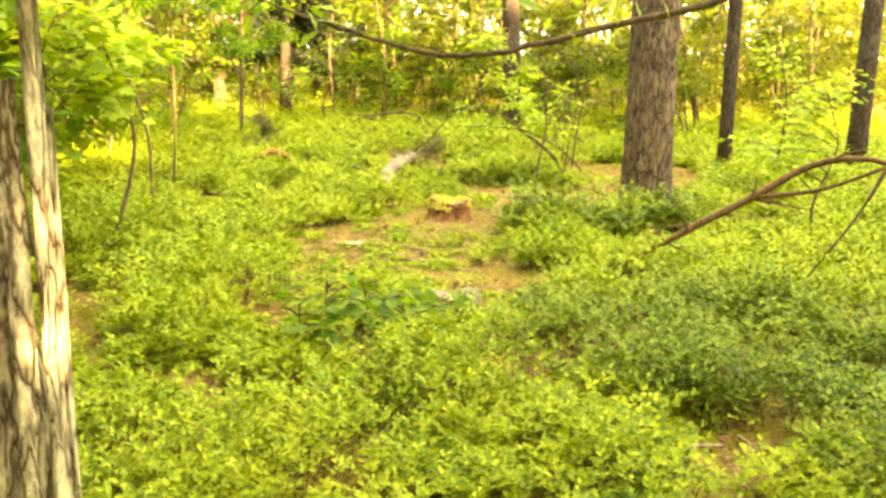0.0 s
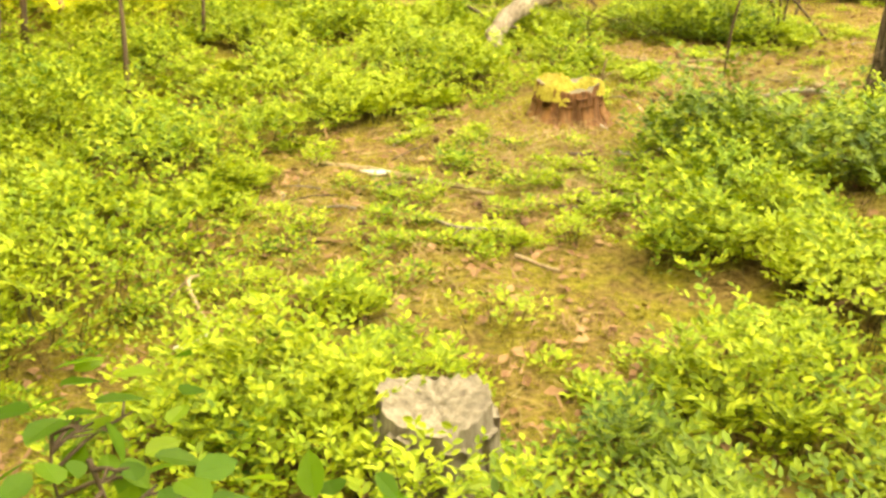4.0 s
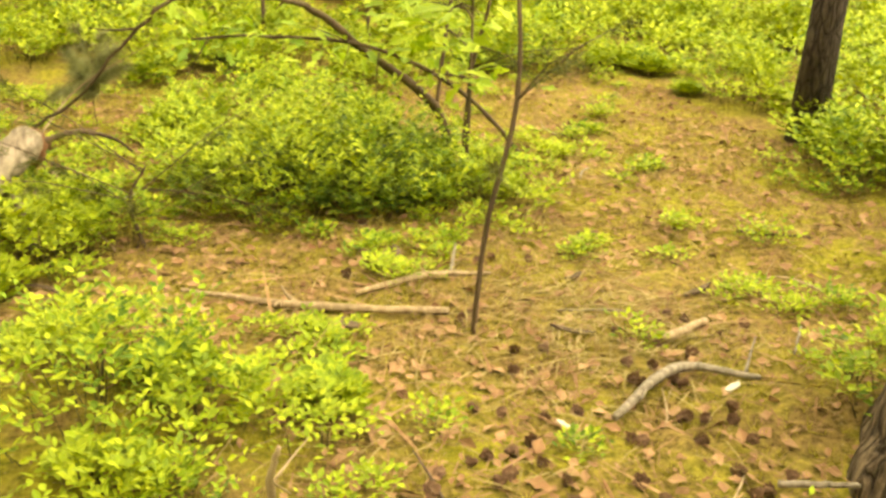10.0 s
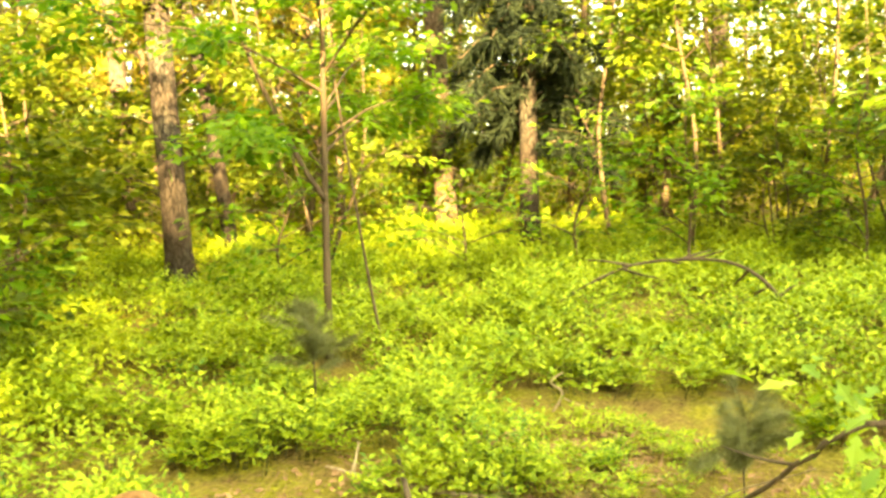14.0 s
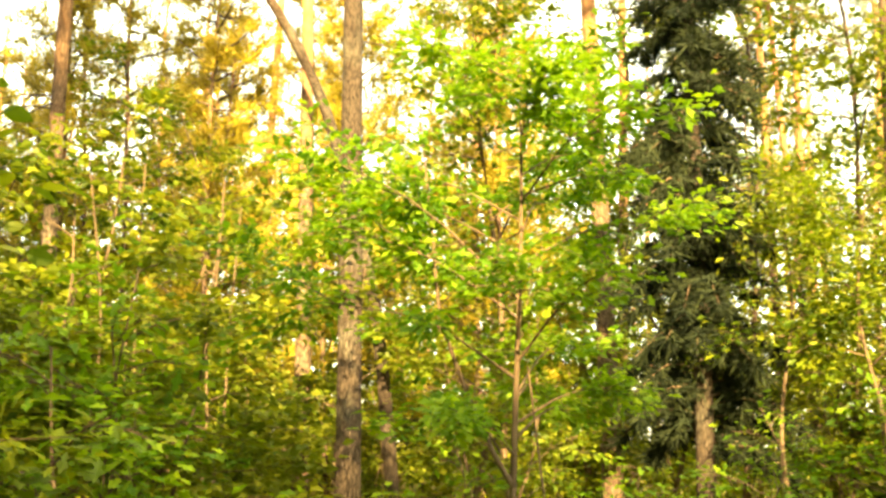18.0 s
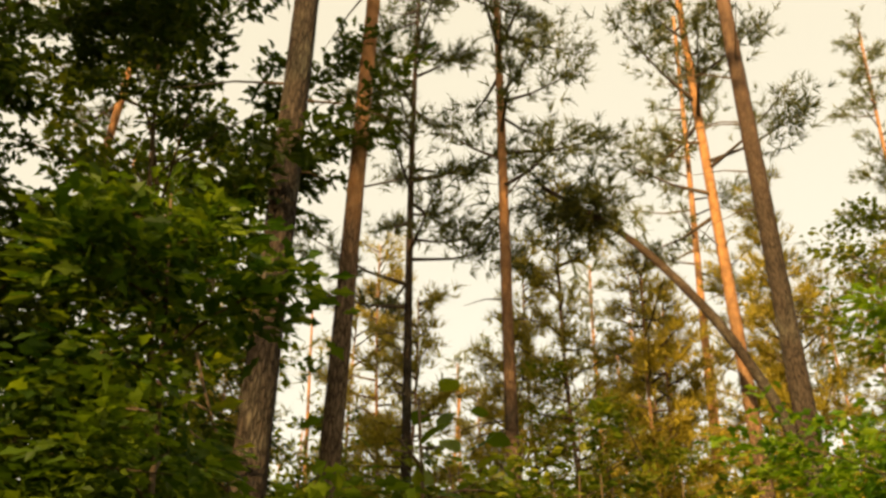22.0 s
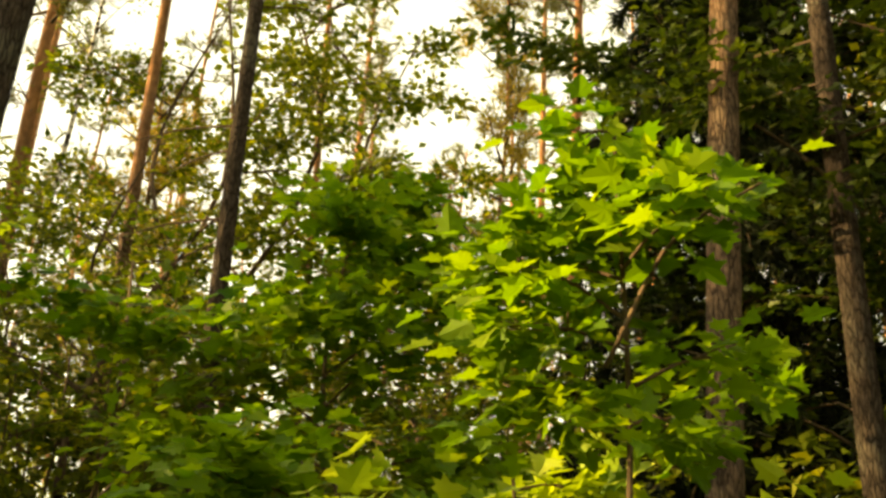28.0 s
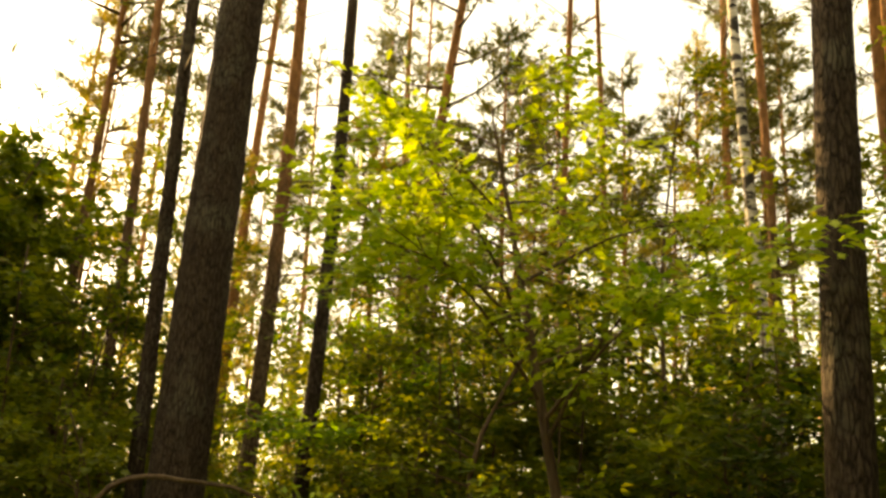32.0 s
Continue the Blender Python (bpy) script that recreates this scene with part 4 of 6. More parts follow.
put(broadleaf("oak_sapling", 1.1, 0.35, LEAF_OAK, 0.12, M_OAK, 90, 53, OAK_L + " beside bilberry", "oak tree", 0.5, 1, 5, 0.4, 0.01), 1.74, 14.7, 150)


# lighter maple leaf colour on these oaks replaces sun that misses them
for i, (x, y, h, n) in enumerate([(-4.3, 12.0, 2.2, 650), (-4.7, 12.7, 2.5, 800), (-5.6, 13.1, 3.0, 1000), (-6.4, 14.3, 2.6, 700), (-1.2, 19.0, 2.3, 600), (0.5, 19.3, 2.0, 550), (1.9, 18.9, 1.7, 450), (3.0, 17.8, 2.0, 550), (-2.4, 19.4, 1.9, 500), (-3.6, 18.9, 1.4, 400), (-5.0, 17.4, 1.6, 450)]):
    put(broadleaf("oak_sapling", h, 0.95, LEAF_OAK, 0.12, M_MAPLE, n, 580 + i, OAK_L + " at the meadow's edge", "oak tree", 0.15, 1, 13, 0.4, 0.016, twigs=7, split=False, loft=0.08), x, y, 80 * i)
for i, (x, y, h) in enumerate([(-2.45, 21.3, 5.6), (-1.4, 21.0, 5.2), (0.0, 21.6, 5.6)]):
    put(broadleaf("oak_tree", h, 1.5, LEAF_OAK, 0.13, M_OAK, 2600, 555 + i, "shady oak beside the dark spruce", "oak tree", 0.45, 1, 18, 0.5, 0.03, twigs=7, split=False, full=0.5, loft=0.1), x, y, 80 * i)
# their dark leaf colour has the shade of this corner painted in
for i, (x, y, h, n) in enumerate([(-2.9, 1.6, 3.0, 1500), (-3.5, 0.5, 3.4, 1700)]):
    put(broadleaf("oak_sapling", h, 1.15, LEAF_OAK, 0.12, M_OAK_SHADED, n, 560 + i, "young oak with dense dark green leaves", "oak tree", 0.12, 1, 15, 0.45, 0.018, twigs=7, split=False, loft=0.08), x, y, 80 * i)
for i, (x, y, h, n, s) in enumerate([(3.3, 9.6, 1.9, 520, 0.10), (3.05, 7.7, 1.5, 380, 0.10)]):
    put(broadleaf("oak_sapling", h, 0.6, LEAF_OAK, s, M_FRESH_LIT, n, 590 + i, "low oak with yellow-green leaves above bilberry", "oak tree", 0.35, 1, 10, 0.4, 0.012, twigs=6), x, y, 70 * i)
for i, (x, y, h) in enumerate([(-0.42, 4.78, 0.5), (-0.62, 4.95, 0.42), (-0.2, 4.62, 0.38), (-0.72, 4.62, 0.36), (-0.05, 4.85, 0.3)]):
    put(broadleaf("seedling", h, 0.22, LEAF_BROAD, 0.10, M_MAPLE, 30, 570 + i, "pale green broad-leaved seedling among bilberry", "seedling", 0.5, 1, 5, 0.35, 0.004, twigs=3), x, y, 70 * i)


def understorey():
    """Shrubs and young trees that fill the wood below the pines."""
    kinds = [
        broadleaf("shrub", 2.6, 1.0, LEAF_WIDE, 0.095, M_SHRUB, 3000, 61, "bushy green shrub in the undergrowth", "shrub", 0.08, 3, 7, 0.5, 0.012, twigs=6, split=False),
        broadleaf("shrub", 3.7, 1.25, LEAF_WIDE, 0.10, M_SHRUB, 3800, 62, "tall leafy shrub in the undergrowth", "shrub", 0.08, 3, 8, 0.5, 0.016, twigs=6, split=False),
        broadleaf("young_birch", 6.0, 1.25, LEAF_WIDE, 0.075, M_SHRUB, 3800, 63, "slim young tree with airy foliage", "young tree", 0.2, 1, 20, 0.6, 0.03, twigs=7, split=False),
        broadleaf("oak_sapling", 3.2, 1.1, LEAF_OAK, 0.135, M_OAK, 650, 64, OAK_L, "oak tree", 0.2, 1, 12, 0.45, 0.02, twigs=6, split=False),
    ]
    g = np.random.default_rng(77)
    first = [True] * len(kinds)
    taken = [(t[0], t[1]) for t in TREES] + [(-3.15, 15.0), (-7.9, 8.4)]
    north = [(-5.9, 14, 1), (-5.2, 12.7, 0), (-6.8, 15.4, 1), (-7.9, 14.6, 1), (-5.4, 19, 3), (-6, 20, 1), (-0.4, 20.6, 0), (1, 21.4, 1), (2.6, 20.2, 0), (-1.2, 23, 2), (-2.3, 24.5, 2, 1.8), (0.6, 24, 2, 1.7), (3, 23, 2, 1.8), (-7.2, 21.6, 2, 1.6), (-4.2, 26, 2, 1.9), (5.2, 19.5, 2, 1.7)]
    middle = [(4.4, 17, 1, 1.1), (-6.6, 25, 2, 1.9), (1.8, 27, 2, 2), (-4.9, 10.2, 3), (-6.9, 9.4, 3), (-3.9, 3.4, 3), (-5.2, 1.2, 1), (-3.4, 0, 3), (-2.4, -1.6, 1), (-0.9, -3.4, 3), (1.3, -4, 0), (3.4, -0.6, 0), (-6.9, 4, 2), (-7.8, 2.2, 1), (-5.6, -1.8, 2), (-7.6, 0.4, 2, 1.7), (-6.3, 1, 2, 1.5), (-8.9, -1.4, 2, 1.8)]
    south = [(-6.2, 2.9, 0, 1), (-4.6, 2.2, 1, 0.9), (-7.2, 5.6, 0, 1.1), (-8.6, 4, 1, 1.2), (-10.5, 1, 2, 1.7), (-4, 0.9, 0, 1.1), (-9.9, 8.6, 2, 1.6), (-10.8, 10.4, 2, 1.7), (-11.2, 7.0, 1, 1.8), (-11.5, 8.4, 1, 1.7), (2.6, -0.2, 0), (3.2, -1.6, 1), (3.6, -3, 1, 1.2), (3.3, -6.8, 2, 1.4), (4.6, -4.4, 2, 1.2), (-2.4, -0.9, 3, 0.9), (-0.6, -1.4, 3, 0.9), (0.4, -2.2, 3, 0.85), (-2.9, -2.2, 1, 1.1), (-1.5, -3.4, 1, 1.2), (-0.2, -4.2, 1, 1.1), (-3.8, -4.6, 1, 1.3), (-2.2, -5.8, 1, 1.3), (-0.6, -6.6, 1, 1.3), (0.9, -7.6, 1, 1.4), (-5.2, -3.4, 1, 1.2)]
    spots = north + middle + south
    for rings, near, far, lo, hi in ((60, 7.2, 13, 60, 200), (60, 12, 21, -45, 60), (55, 12, 32, 30, 204), (8, 15, 32, 238, 300)):
        made = 0
        while made < rings:
            view, d = g.uniform(lo, hi), g.uniform(near, far)
            a = radians(view)
            x, y = -0.2 - d * math.sin(a), 8.5 + d * math.cos(a)
            if (-2.6 < x < 5.0 and -1.0 < y < 18.5) or (-32 < view < 45 and d < 11.5) or (-8 < view < 32 and d < 15) or (9 < view < 22 and d < 15.5) or (97 < view < 117 and d < 9.6) or min(math.hypot(x - p, y - q) for p, q in taken) < 0.7:
                made += 0.02
                continue
            taken.append((x, y))
            spots.append((x, y, 3 if d < 8 else int(g.choice(4, p=[0.32, 0.34, 0.2, 0.14]))))
            made += 1
    for x, y, i, *size in spots:
        if first[i]:
            put(kinds[i], x, y, g.uniform(0, 360))
            first[i] = False
        else:
            put_copy(kinds[i], x, y, g.uniform(0, 360), size[0] if size else g.uniform(0.8, 1.25))


understorey()


def sun_blockers():
    """Tall leafy trees added out of view towards the low sun, to keep the walk in broken shade."""
    g = np.random.default_rng(123)
    kind = broadleaf("leafy_tree", 10.0, 2.1, LEAF_WIDE, 0.25, M_OAK, 2600, 124, "unseen leafy tree added to block the low sun", "tree", 0.1, 1, 30, 0.7, 0.07, twigs=7, split=False, full=0.4)
    made = 0
    while made < 46:
        view, d = radians(g.uniform(200, 262)), g.uniform(11, 22)
        x, y = -math.sin(view) * d + 0.5, math.cos(view) * d + 6
        if not 4.8 < x * 0.809 + y * 0.588 < 15.0 or math.degrees(math.atan2(-x, y - 8.5)) % 360 < 208:
            continue
        if made:
            put_copy(kind, x, y, g.uniform(0, 360), g.uniform(0.85, 1.1))
        else:
            put(kind, x, y)
        made += 1
    # further rows set across the sun's path to shade chosen spots
    for i in range(14):
        across, along = 1.2 + 0.32 * i, 8.6 + g.uniform(-0.8, 0.8)
        put_copy(kind, across * 0.809 + along * 0.588, across * 0.588 - along * 0.809, g.uniform(0, 360), g.uniform(0.66, 0.8))
    for i in range(2):
        across, along = 4.5 + 0.5 * i, 12.0 + g.uniform(-0.6, 0.6)
        put_copy(kind, across * 0.809 + along * 0.588, across * 0.588 - along * 0.809, g.uniform(0, 360), 1.2)
    for i in range(18):
        across, along = 1.5 + 0.19 * i, 6.2 + g.uniform(-1.0, 1.2)
        put_copy(kind, across * 0.809 + along * 0.588, across * 0.588 - along * 0.809, g.uniform(0, 360), g.uniform(0.52, 0.66))


sun_blockers()


def far_woods():
    """The closed wood beyond: thin stems and clumps of foliage, with gaps of sky."""
    g = np.random.default_rng(99)
    stems, leaves = Heap(), Heap()
    for i in range(260):
        a, d = g.uniform(0, 6.28), g.uniform(34, 75)
        x, y = d * math.cos(a), 8.5 + d * math.sin(a)
        h, r = g.uniform(14, 21), g.uniform(0.09, 0.15)
        stems.add(*tube(np.array([(x, y, -0.8), (x + g.normal(0, 0.3), y + g.normal(0, 0.3), h * 0.5), (x + g.normal(0, 0.5), y + g.normal(0, 0.5), h)]), [r, r * 0.8, r * 0.3], 6, cap=False))
    n = 2600
    a, d = g.uniform(0, 6.28, n), g.uniform(26, 72, n)
    z = np.where(g.uniform(0, 1, n) < 0.6, g.uniform(0.2, 6.0, n), g.uniform(6, 17, n))
    c = np.c_[d * np.cos(a), 8.5 + d * np.sin(a), z][(np.cos(a) < 0.5) | (np.sin(a) > 0.55) | (g.uniform(0, 1, n) < 0.15)]
    n = len(c)
    high = c[c[:, 2] > 6]
    c = c[c[:, 2] <= 6]
    n = len(c)
    k = np.repeat(np.arange(len(high)), 22)
    p = high[k] + g.normal(0, 1, (len(k), 3)) * [1.1, 1.1, 0.4]
    needles = Heap().add(*scatter(TUFTS[2], p, rotations(g.normal(0, 1, (len(k), 3)) + [0, 0, 0.8], g, 0.9), 0.5 * g.uniform(0.6, 1.3, len(k))))
    per = 64
    k = np.repeat(np.arange(n), per)
    p = c[k] + g.normal(0, 1, (len(k), 3)) * [1.25, 1.25, 0.75]
    p[:, 2] = np.maximum(p[:, 2], 0.1)
    leaves.add(*scatter(LEAF_WIDE, p, rotations(g.normal(0, 1, (len(k), 3)), g, 0.9), 0.30 * g.uniform(0.6, 1.3, len(k))))
    # far brush whose sun glow comes from its bright leaf colour
    glow = Heap()
    n = 2200
    a, d = np.radians(np.r_[g.uniform(-35, 75, n), g.uniform(132, 200, 700)]), g.uniform(17, 34, n + 700)
    n = len(a)
    c = np.c_[-0.2 - d * np.sin(a), 8.5 + d * np.cos(a), g.uniform(0, 1, n) ** 1.4 * np.where(a < 2, 0.34, 0.24) * d + 0.3]
    k = np.repeat(np.arange(n), 64)
    p = c[k] + g.normal(0, 1, (len(k), 3)) * [0.8, 0.8, 0.5]
    p[:, 2] = np.maximum(p[:, 2], 0.1)
    glow.add(*scatter(LEAF_WIDE, p, rotations(g.normal(0, 1, (len(k), 3)), g, 0.9), 0.145 * g.uniform(0.6, 1.3, len(k))))
    root = thing("far_woods", (0, 0, 0), "far pine wood with green foliage, its brush coloured as sunlit", "woods", kind="stuff")
    tagged(part("stems", stems, M_BARK, root), kind="stuff")
    tagged(part("foliage", leaves, M_SHRUB, root, smooth=False), kind="stuff")
    tagged(part("needles", needles, M_NEEDLE, root, smooth=False), kind="stuff")
    tagged(part("brush", glow, M_FAR_SUNLIT, root, smooth=False), kind="stuff")


far_woods()


def young_pines():
    """Young pines with crowns down to the undergrowth."""
    g = np.random.default_rng(55)
    kinds = [pine((0, 0), (0.0, 0.01), 0.11, h, 320 + i, M_BARK, "young pine crowned almost to the ground", False, low=0.14, count=52, reach=1.3, tufts_per=26, size=0.22, dead=0, group="young pines", needle=M_NEEDLE_SUNLIT) for i, h in enumerate((9.5, 12.0))]
    spots = [(-9.6, 21.5), (-10.8, 23.0), (-7.4, 23.2), (-12.6, 19.4), (-13.5, 22.5), (-9.8, 26.5), (-14.5, 17.2), (-11.6, 27.5), (-16.5, 14.5), (-5.0, 31.0), (-8.9, -3.0), (-6.6, -9.5), (-1.2, -12.0), (0.6, -13.5), (3.5, -11.5), (-12.0, 1.5), (-3.6, -12.5), (5.5, -9.0), (-14.0, 19.0), (-15.5, 20.8), (-12.0, 21.4), (-17.0, 17.8), (-18.0, 21.0), (-13.2, 24.8), (-11.0, 19.9), (-15.0, 23.4), (-18.2, 15.0), (-19.5, 18.5), (-8.6, 24.8)]
    for n, (x, y) in enumerate(spots):
        m = Matrix.Translation((x, y, float(smooth_height(x, y)))) @ Matrix.Rotation(g.uniform(0, 6.28), 4, "Z")
        if n < 2:
            kinds[n].matrix_basis = m
        else:
            copy_thing(kinds[n % 2], m)


young_pines()


def slim_pines():
    """Slim pines with tiered crowns behind the oaks at the end of the walk."""
    kind = pine((0, 0), (0.0, 0.01), 0.17, 14.0, 331, M_BARK, "slim pine with a tiered open crown", False, low=0.5, count=40, reach=1.35, tufts_per=30, size=0.22, bend=0.06, dead=8, group="slim pines")
    for i, (x, y, h) in enumerate([(0.2, -13.6, 14.6), (-1.6, -13.8, 11.8), (-2.8, -13.4, 14.4), (-4.4, -14.2, 13.6), (-5.8, -12.9, 13.2), (-7.2, -13.6, 12.6), (-8.8, -11.9, 14.6), (-3.6, -16.5, 15.0), (-10.2, -13.5, 15.5), (2.6, -14.5, 13.0)]):
        if i:
            put_copy(kind, x, y, 70 * i, h / 14.0)
        else:
            put(kind, x, y)


slim_pines()


# ---------------------------------------------------------------- spruces, birch, bent trees
def spruce(x, y, height, width, seed, density=1.0, base=0.5):
    g = np.random.default_rng(seed)
    root = thing("spruce_tree", (x, y, float(smooth_height(x, y))), "dark spruce with drooping branches down to the ground", "spruce tree")
    line = trunk_line(height, (0, 0), 0.05, g, 30)
    stem, _ = trunk_heap(line, 0.014 * height + 0.08, 12, 0.3)
    part("trunk", stem, M_BARK_SHADED, root)
    wood, P, W = Heap(), [], []
    for z in np.arange(base, height - 0.2, 0.17 / density):
        u = z / height
        ln = width * (1 - u) ** 0.8 * g.uniform(0.75, 1.1) + 0.12
        a = g.uniform(0, 6.28)
        k = np.array([0, 0, z])
        d = np.array([math.cos(a), math.sin(a), 0.0])
        seg = spline([k, k + d * ln * 0.5 + [0, 0, 0.05 * ln], k + d * ln + [0, 0, -0.3 * ln]], 7)
        wood.add(*tube(seg, [0.02, 0.005], 4, cap=False))
        m = int(26 * ln) + 4
        t = g.uniform(0.12, 1.0, m)
        c = np.stack([np.interp(t, np.linspace(0, 1, 7), seg[:, j]) for j in range(3)], 1)
        side = np.cross(d, [0, 0, 1.0])
        s = g.uniform(-1, 1, m)[:, None]
        P.append(c + side * s * 0.30 * ln * (1.1 - t)[:, None] + [0, 0, -0.10] * np.abs(s))
        W.append(d * 0.5 + side * s * 0.6 + np.c_[np.zeros((m, 2)), -g.uniform(0.2, 1.3, m)])
    P, W = np.concatenate(P), np.concatenate(W)
    which, turns, green = g.integers(0, 3, len(P)), rotations(W, g, 0.9), Heap()
    for j, t in enumerate(TUFTS):
        q = which == j
        green.add(*scatter(t, P[q], turns[q], 0.26 * g.uniform(0.7, 1.3, q.sum())))
    tagged(part("branchwork", wood, M_TWIG, root), kind="stuff")
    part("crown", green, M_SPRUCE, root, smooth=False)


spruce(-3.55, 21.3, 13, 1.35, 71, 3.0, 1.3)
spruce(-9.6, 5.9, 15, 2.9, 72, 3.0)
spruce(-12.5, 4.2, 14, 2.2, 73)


def birch(x, y, lean, diameter, height, seed):
    g = np.random.default_rng(seed)
    root = thing("birch_tree", (x, y, float(smooth_height(x, y))), "slim birch with white bark and black marks", "birch tree")
    line = trunk_line(height, lean, 0.12, g, 40)
    stem, _ = trunk_heap(line, diameter, 14, 0.2)
    part("trunk", stem, M_BIRCH, root)
    wood, P, W = Heap(), [], []
    for i in range(26):
        z = height * g.uniform(0.5, 1.0)
        k = np.array([np.interp(z, line[:, 2], line[:, c]) for c in (0, 1)] + [z])
        a, ln = g.uniform(0, 6.28), g.uniform(0.6, 1.6)
        d = np.array([math.cos(a), math.sin(a), 0.7])
        seg = spline([k, k + d * ln * 0.6, k + d * ln + [0, 0, -0.5 * ln]], 7)
        wood.add(*tube(seg, [0.014, 0.003], 4, cap=False))
        m = 60
        t = g.uniform(0.2, 1, m)
        c = np.stack([np.interp(t, np.linspace(0, 1, 7), seg[:, j]) for j in range(3)], 1)
        P.append(c + g.normal(0, 0.16, (m, 3)))
        W.append(g.normal(0, 1, (m, 3)) + [0, 0, -0.5])
    P, W = np.concatenate(P), np.concatenate(W)
    tagged(part("branchwork", wood, M_TWIG, root), kind="stuff")
    part("crown", Heap().add(*scatter(LEAF_WIDE, P, rotations(W, g, 0.8), 0.09 * g.uniform(0.7, 1.2, len(P)))), M_SHRUB, root, smooth=False)


birch(-4.22, -0.62, (0.045, -0.02), 0.15, 17, 81)
birch(-9.5, -6.0, (0.01, 0.0), 0.14, 16, 82)


def bent_pine():
    """A thin pine bowed over in a long arch, hung up against another crown."""
    g = np.random.default_rng(91)
    base = np.array([-7.3, 19.9, 0.0])
    pts = np.array([(-7.3, 19.9, 0), (-7.55, 19.65, 3.0), (-8.0, 19.2, 5.5), (-8.48, 18.85, 6.95), (-9.05, 18.3, 8.15), (-9.6, 17.75, 9.0), (-10.35, 17.05, 9.85)]) - base
    root = thing("bent_pine_tree", tuple(base), "thin pine bent over in an arch, its crown hanging low", "pine tree")
    line = spline(pts, 40)
    part("trunk", Heap().add(*tube(line, [0.10, 0.085, 0.065, 0.035], 10, 0.05, g)), M_BARK_SHADED, root)
    green, wood = Heap(), Heap()
    P, W = [], []
    for i in range(17):
        t = g.uniform(0.86, 1.0)
        k = np.array([np.interp(t, np.linspace(0, 1, 40), line[:, c]) for c in range(3)])
        d = g.normal(0, 1, 3) * [1, 1, 0.6] + [-0.5, -0.5, 0.15]
        ln = g.uniform(0.3, 0.9)
        wood.add(*tube(np.stack([k, k + d * ln * 0.5, k + d * ln]), [0.01, 0.004], 4, cap=False))
        m = 22
        P.append(k + d * ln * g.uniform(0.2, 1.1, (m, 1)) + g.normal(0, 0.12, (m, 3)))
        W.append(np.tile(d, (m, 1)) + g.normal(0, 0.6, (m, 3)))
    P, W = np.concatenate(P), np.concatenate(W)
    green.add(*scatter(TUFTS[0], P, rotations(W, g, 0.8), 0.26 * g.uniform(0.7, 1.2, len(P))))
    tagged(part("branchwork", wood, M_TWIG, root), kind="stuff")
    part("crown", green, M_NEEDLE, root, smooth=False)


bent_pine()

# pine trunk beside the start of the walk, cut short to stay out of later views
def shortened_trunk():
    g = np.random.default_rng(95)
    line = trunk_line(1.82, (-0.044, -0.021), 0.01, g, 60)
    root = thing("broken_pine_stem", (-1.16, 2.45, 0), "pine trunk cut short for the view, pale sunlit colour on flaking bark", "tree stem")
    stem, _ = trunk_heap(line, 0.275, 40, 0.12, 0.010, g)
    part("trunk", stem, M_BARK_SUNLIT, root)
    return root


short_trunk = shortened_trunk()


# ---------------------------------------------------------------- stumps
def stump(name, x, y, r, h, seed, side, label, top_material, plates=0):
    """A cut stump: splayed ribbed sides, rough top, and pieces on it."""
    g = np.random.default_rng(seed)
    root = thing(name, (x, y, float(smooth_height(x, y)) - 0.02), label, "tree stump")
    n, rings = 56, 14
    a = np.arange(n) * 2 * np.pi / n
    z = np.linspace(-0.05, h, rings)
    rib = 0.05 * np.sin(6 * a + g.uniform(0, 6)) + 0.035 * np.sin(11 * a + g.uniform(0, 6)) + g.uniform(-0.03, 0.03, n)
    rr = r * (1 + 0.55 * np.exp(-np.maximum(z, 0) / (0.3 * h)))[:, None] * (1 + rib[None] * (1.4 - z / h)[:, None]) + g.normal(0, 0.003, (rings, n))
    v = np.stack([rr * np.cos(a), rr * np.sin(a), z[:, None] + 0 * rr], -1)
    v[-1, :, 2] += 0.02 * np.sin(2 * a + 1) + g.normal(0, 0.006, n)
    i = np.arange(rings - 1)[:, None] * n
    j, k = np.arange(n)[None], (np.arange(n)[None] + 1) % n
    f = np.stack([np.stack([i + j, i + k, i + n + k], -1), np.stack([i + j, i + n + k, i + n + j], -1)], 2).reshape(-1, 3)
    part("sides", Heap().add(v.reshape(-1, 3), f), side, root)
    tv, tf = [(0, 0, h - 0.012)], []
    for q in range(1, 7):
        for s in range(n):
            e = q / 6
            tv.append((v[-1, s, 0] * e, v[-1, s, 1] * e, (h - 0.012) * (1 - e) + v[-1, s, 2] * e + (g.normal(0, 0.004) if q < 6 else 0)))
    for s in range(n):
        tf.append((0, 1 + s, 1 + (s + 1) % n))
        for q in range(5):
            o, w = 1 + q * n, 1 + (q + 1) * n
            tf += [(o + s, w + s, w + (s + 1) % n), (o + s, w + (s + 1) % n, o + (s + 1) % n)]
    part("cut_face", Heap().add(tv, tf), top_material, root)
    return root, v[-1]


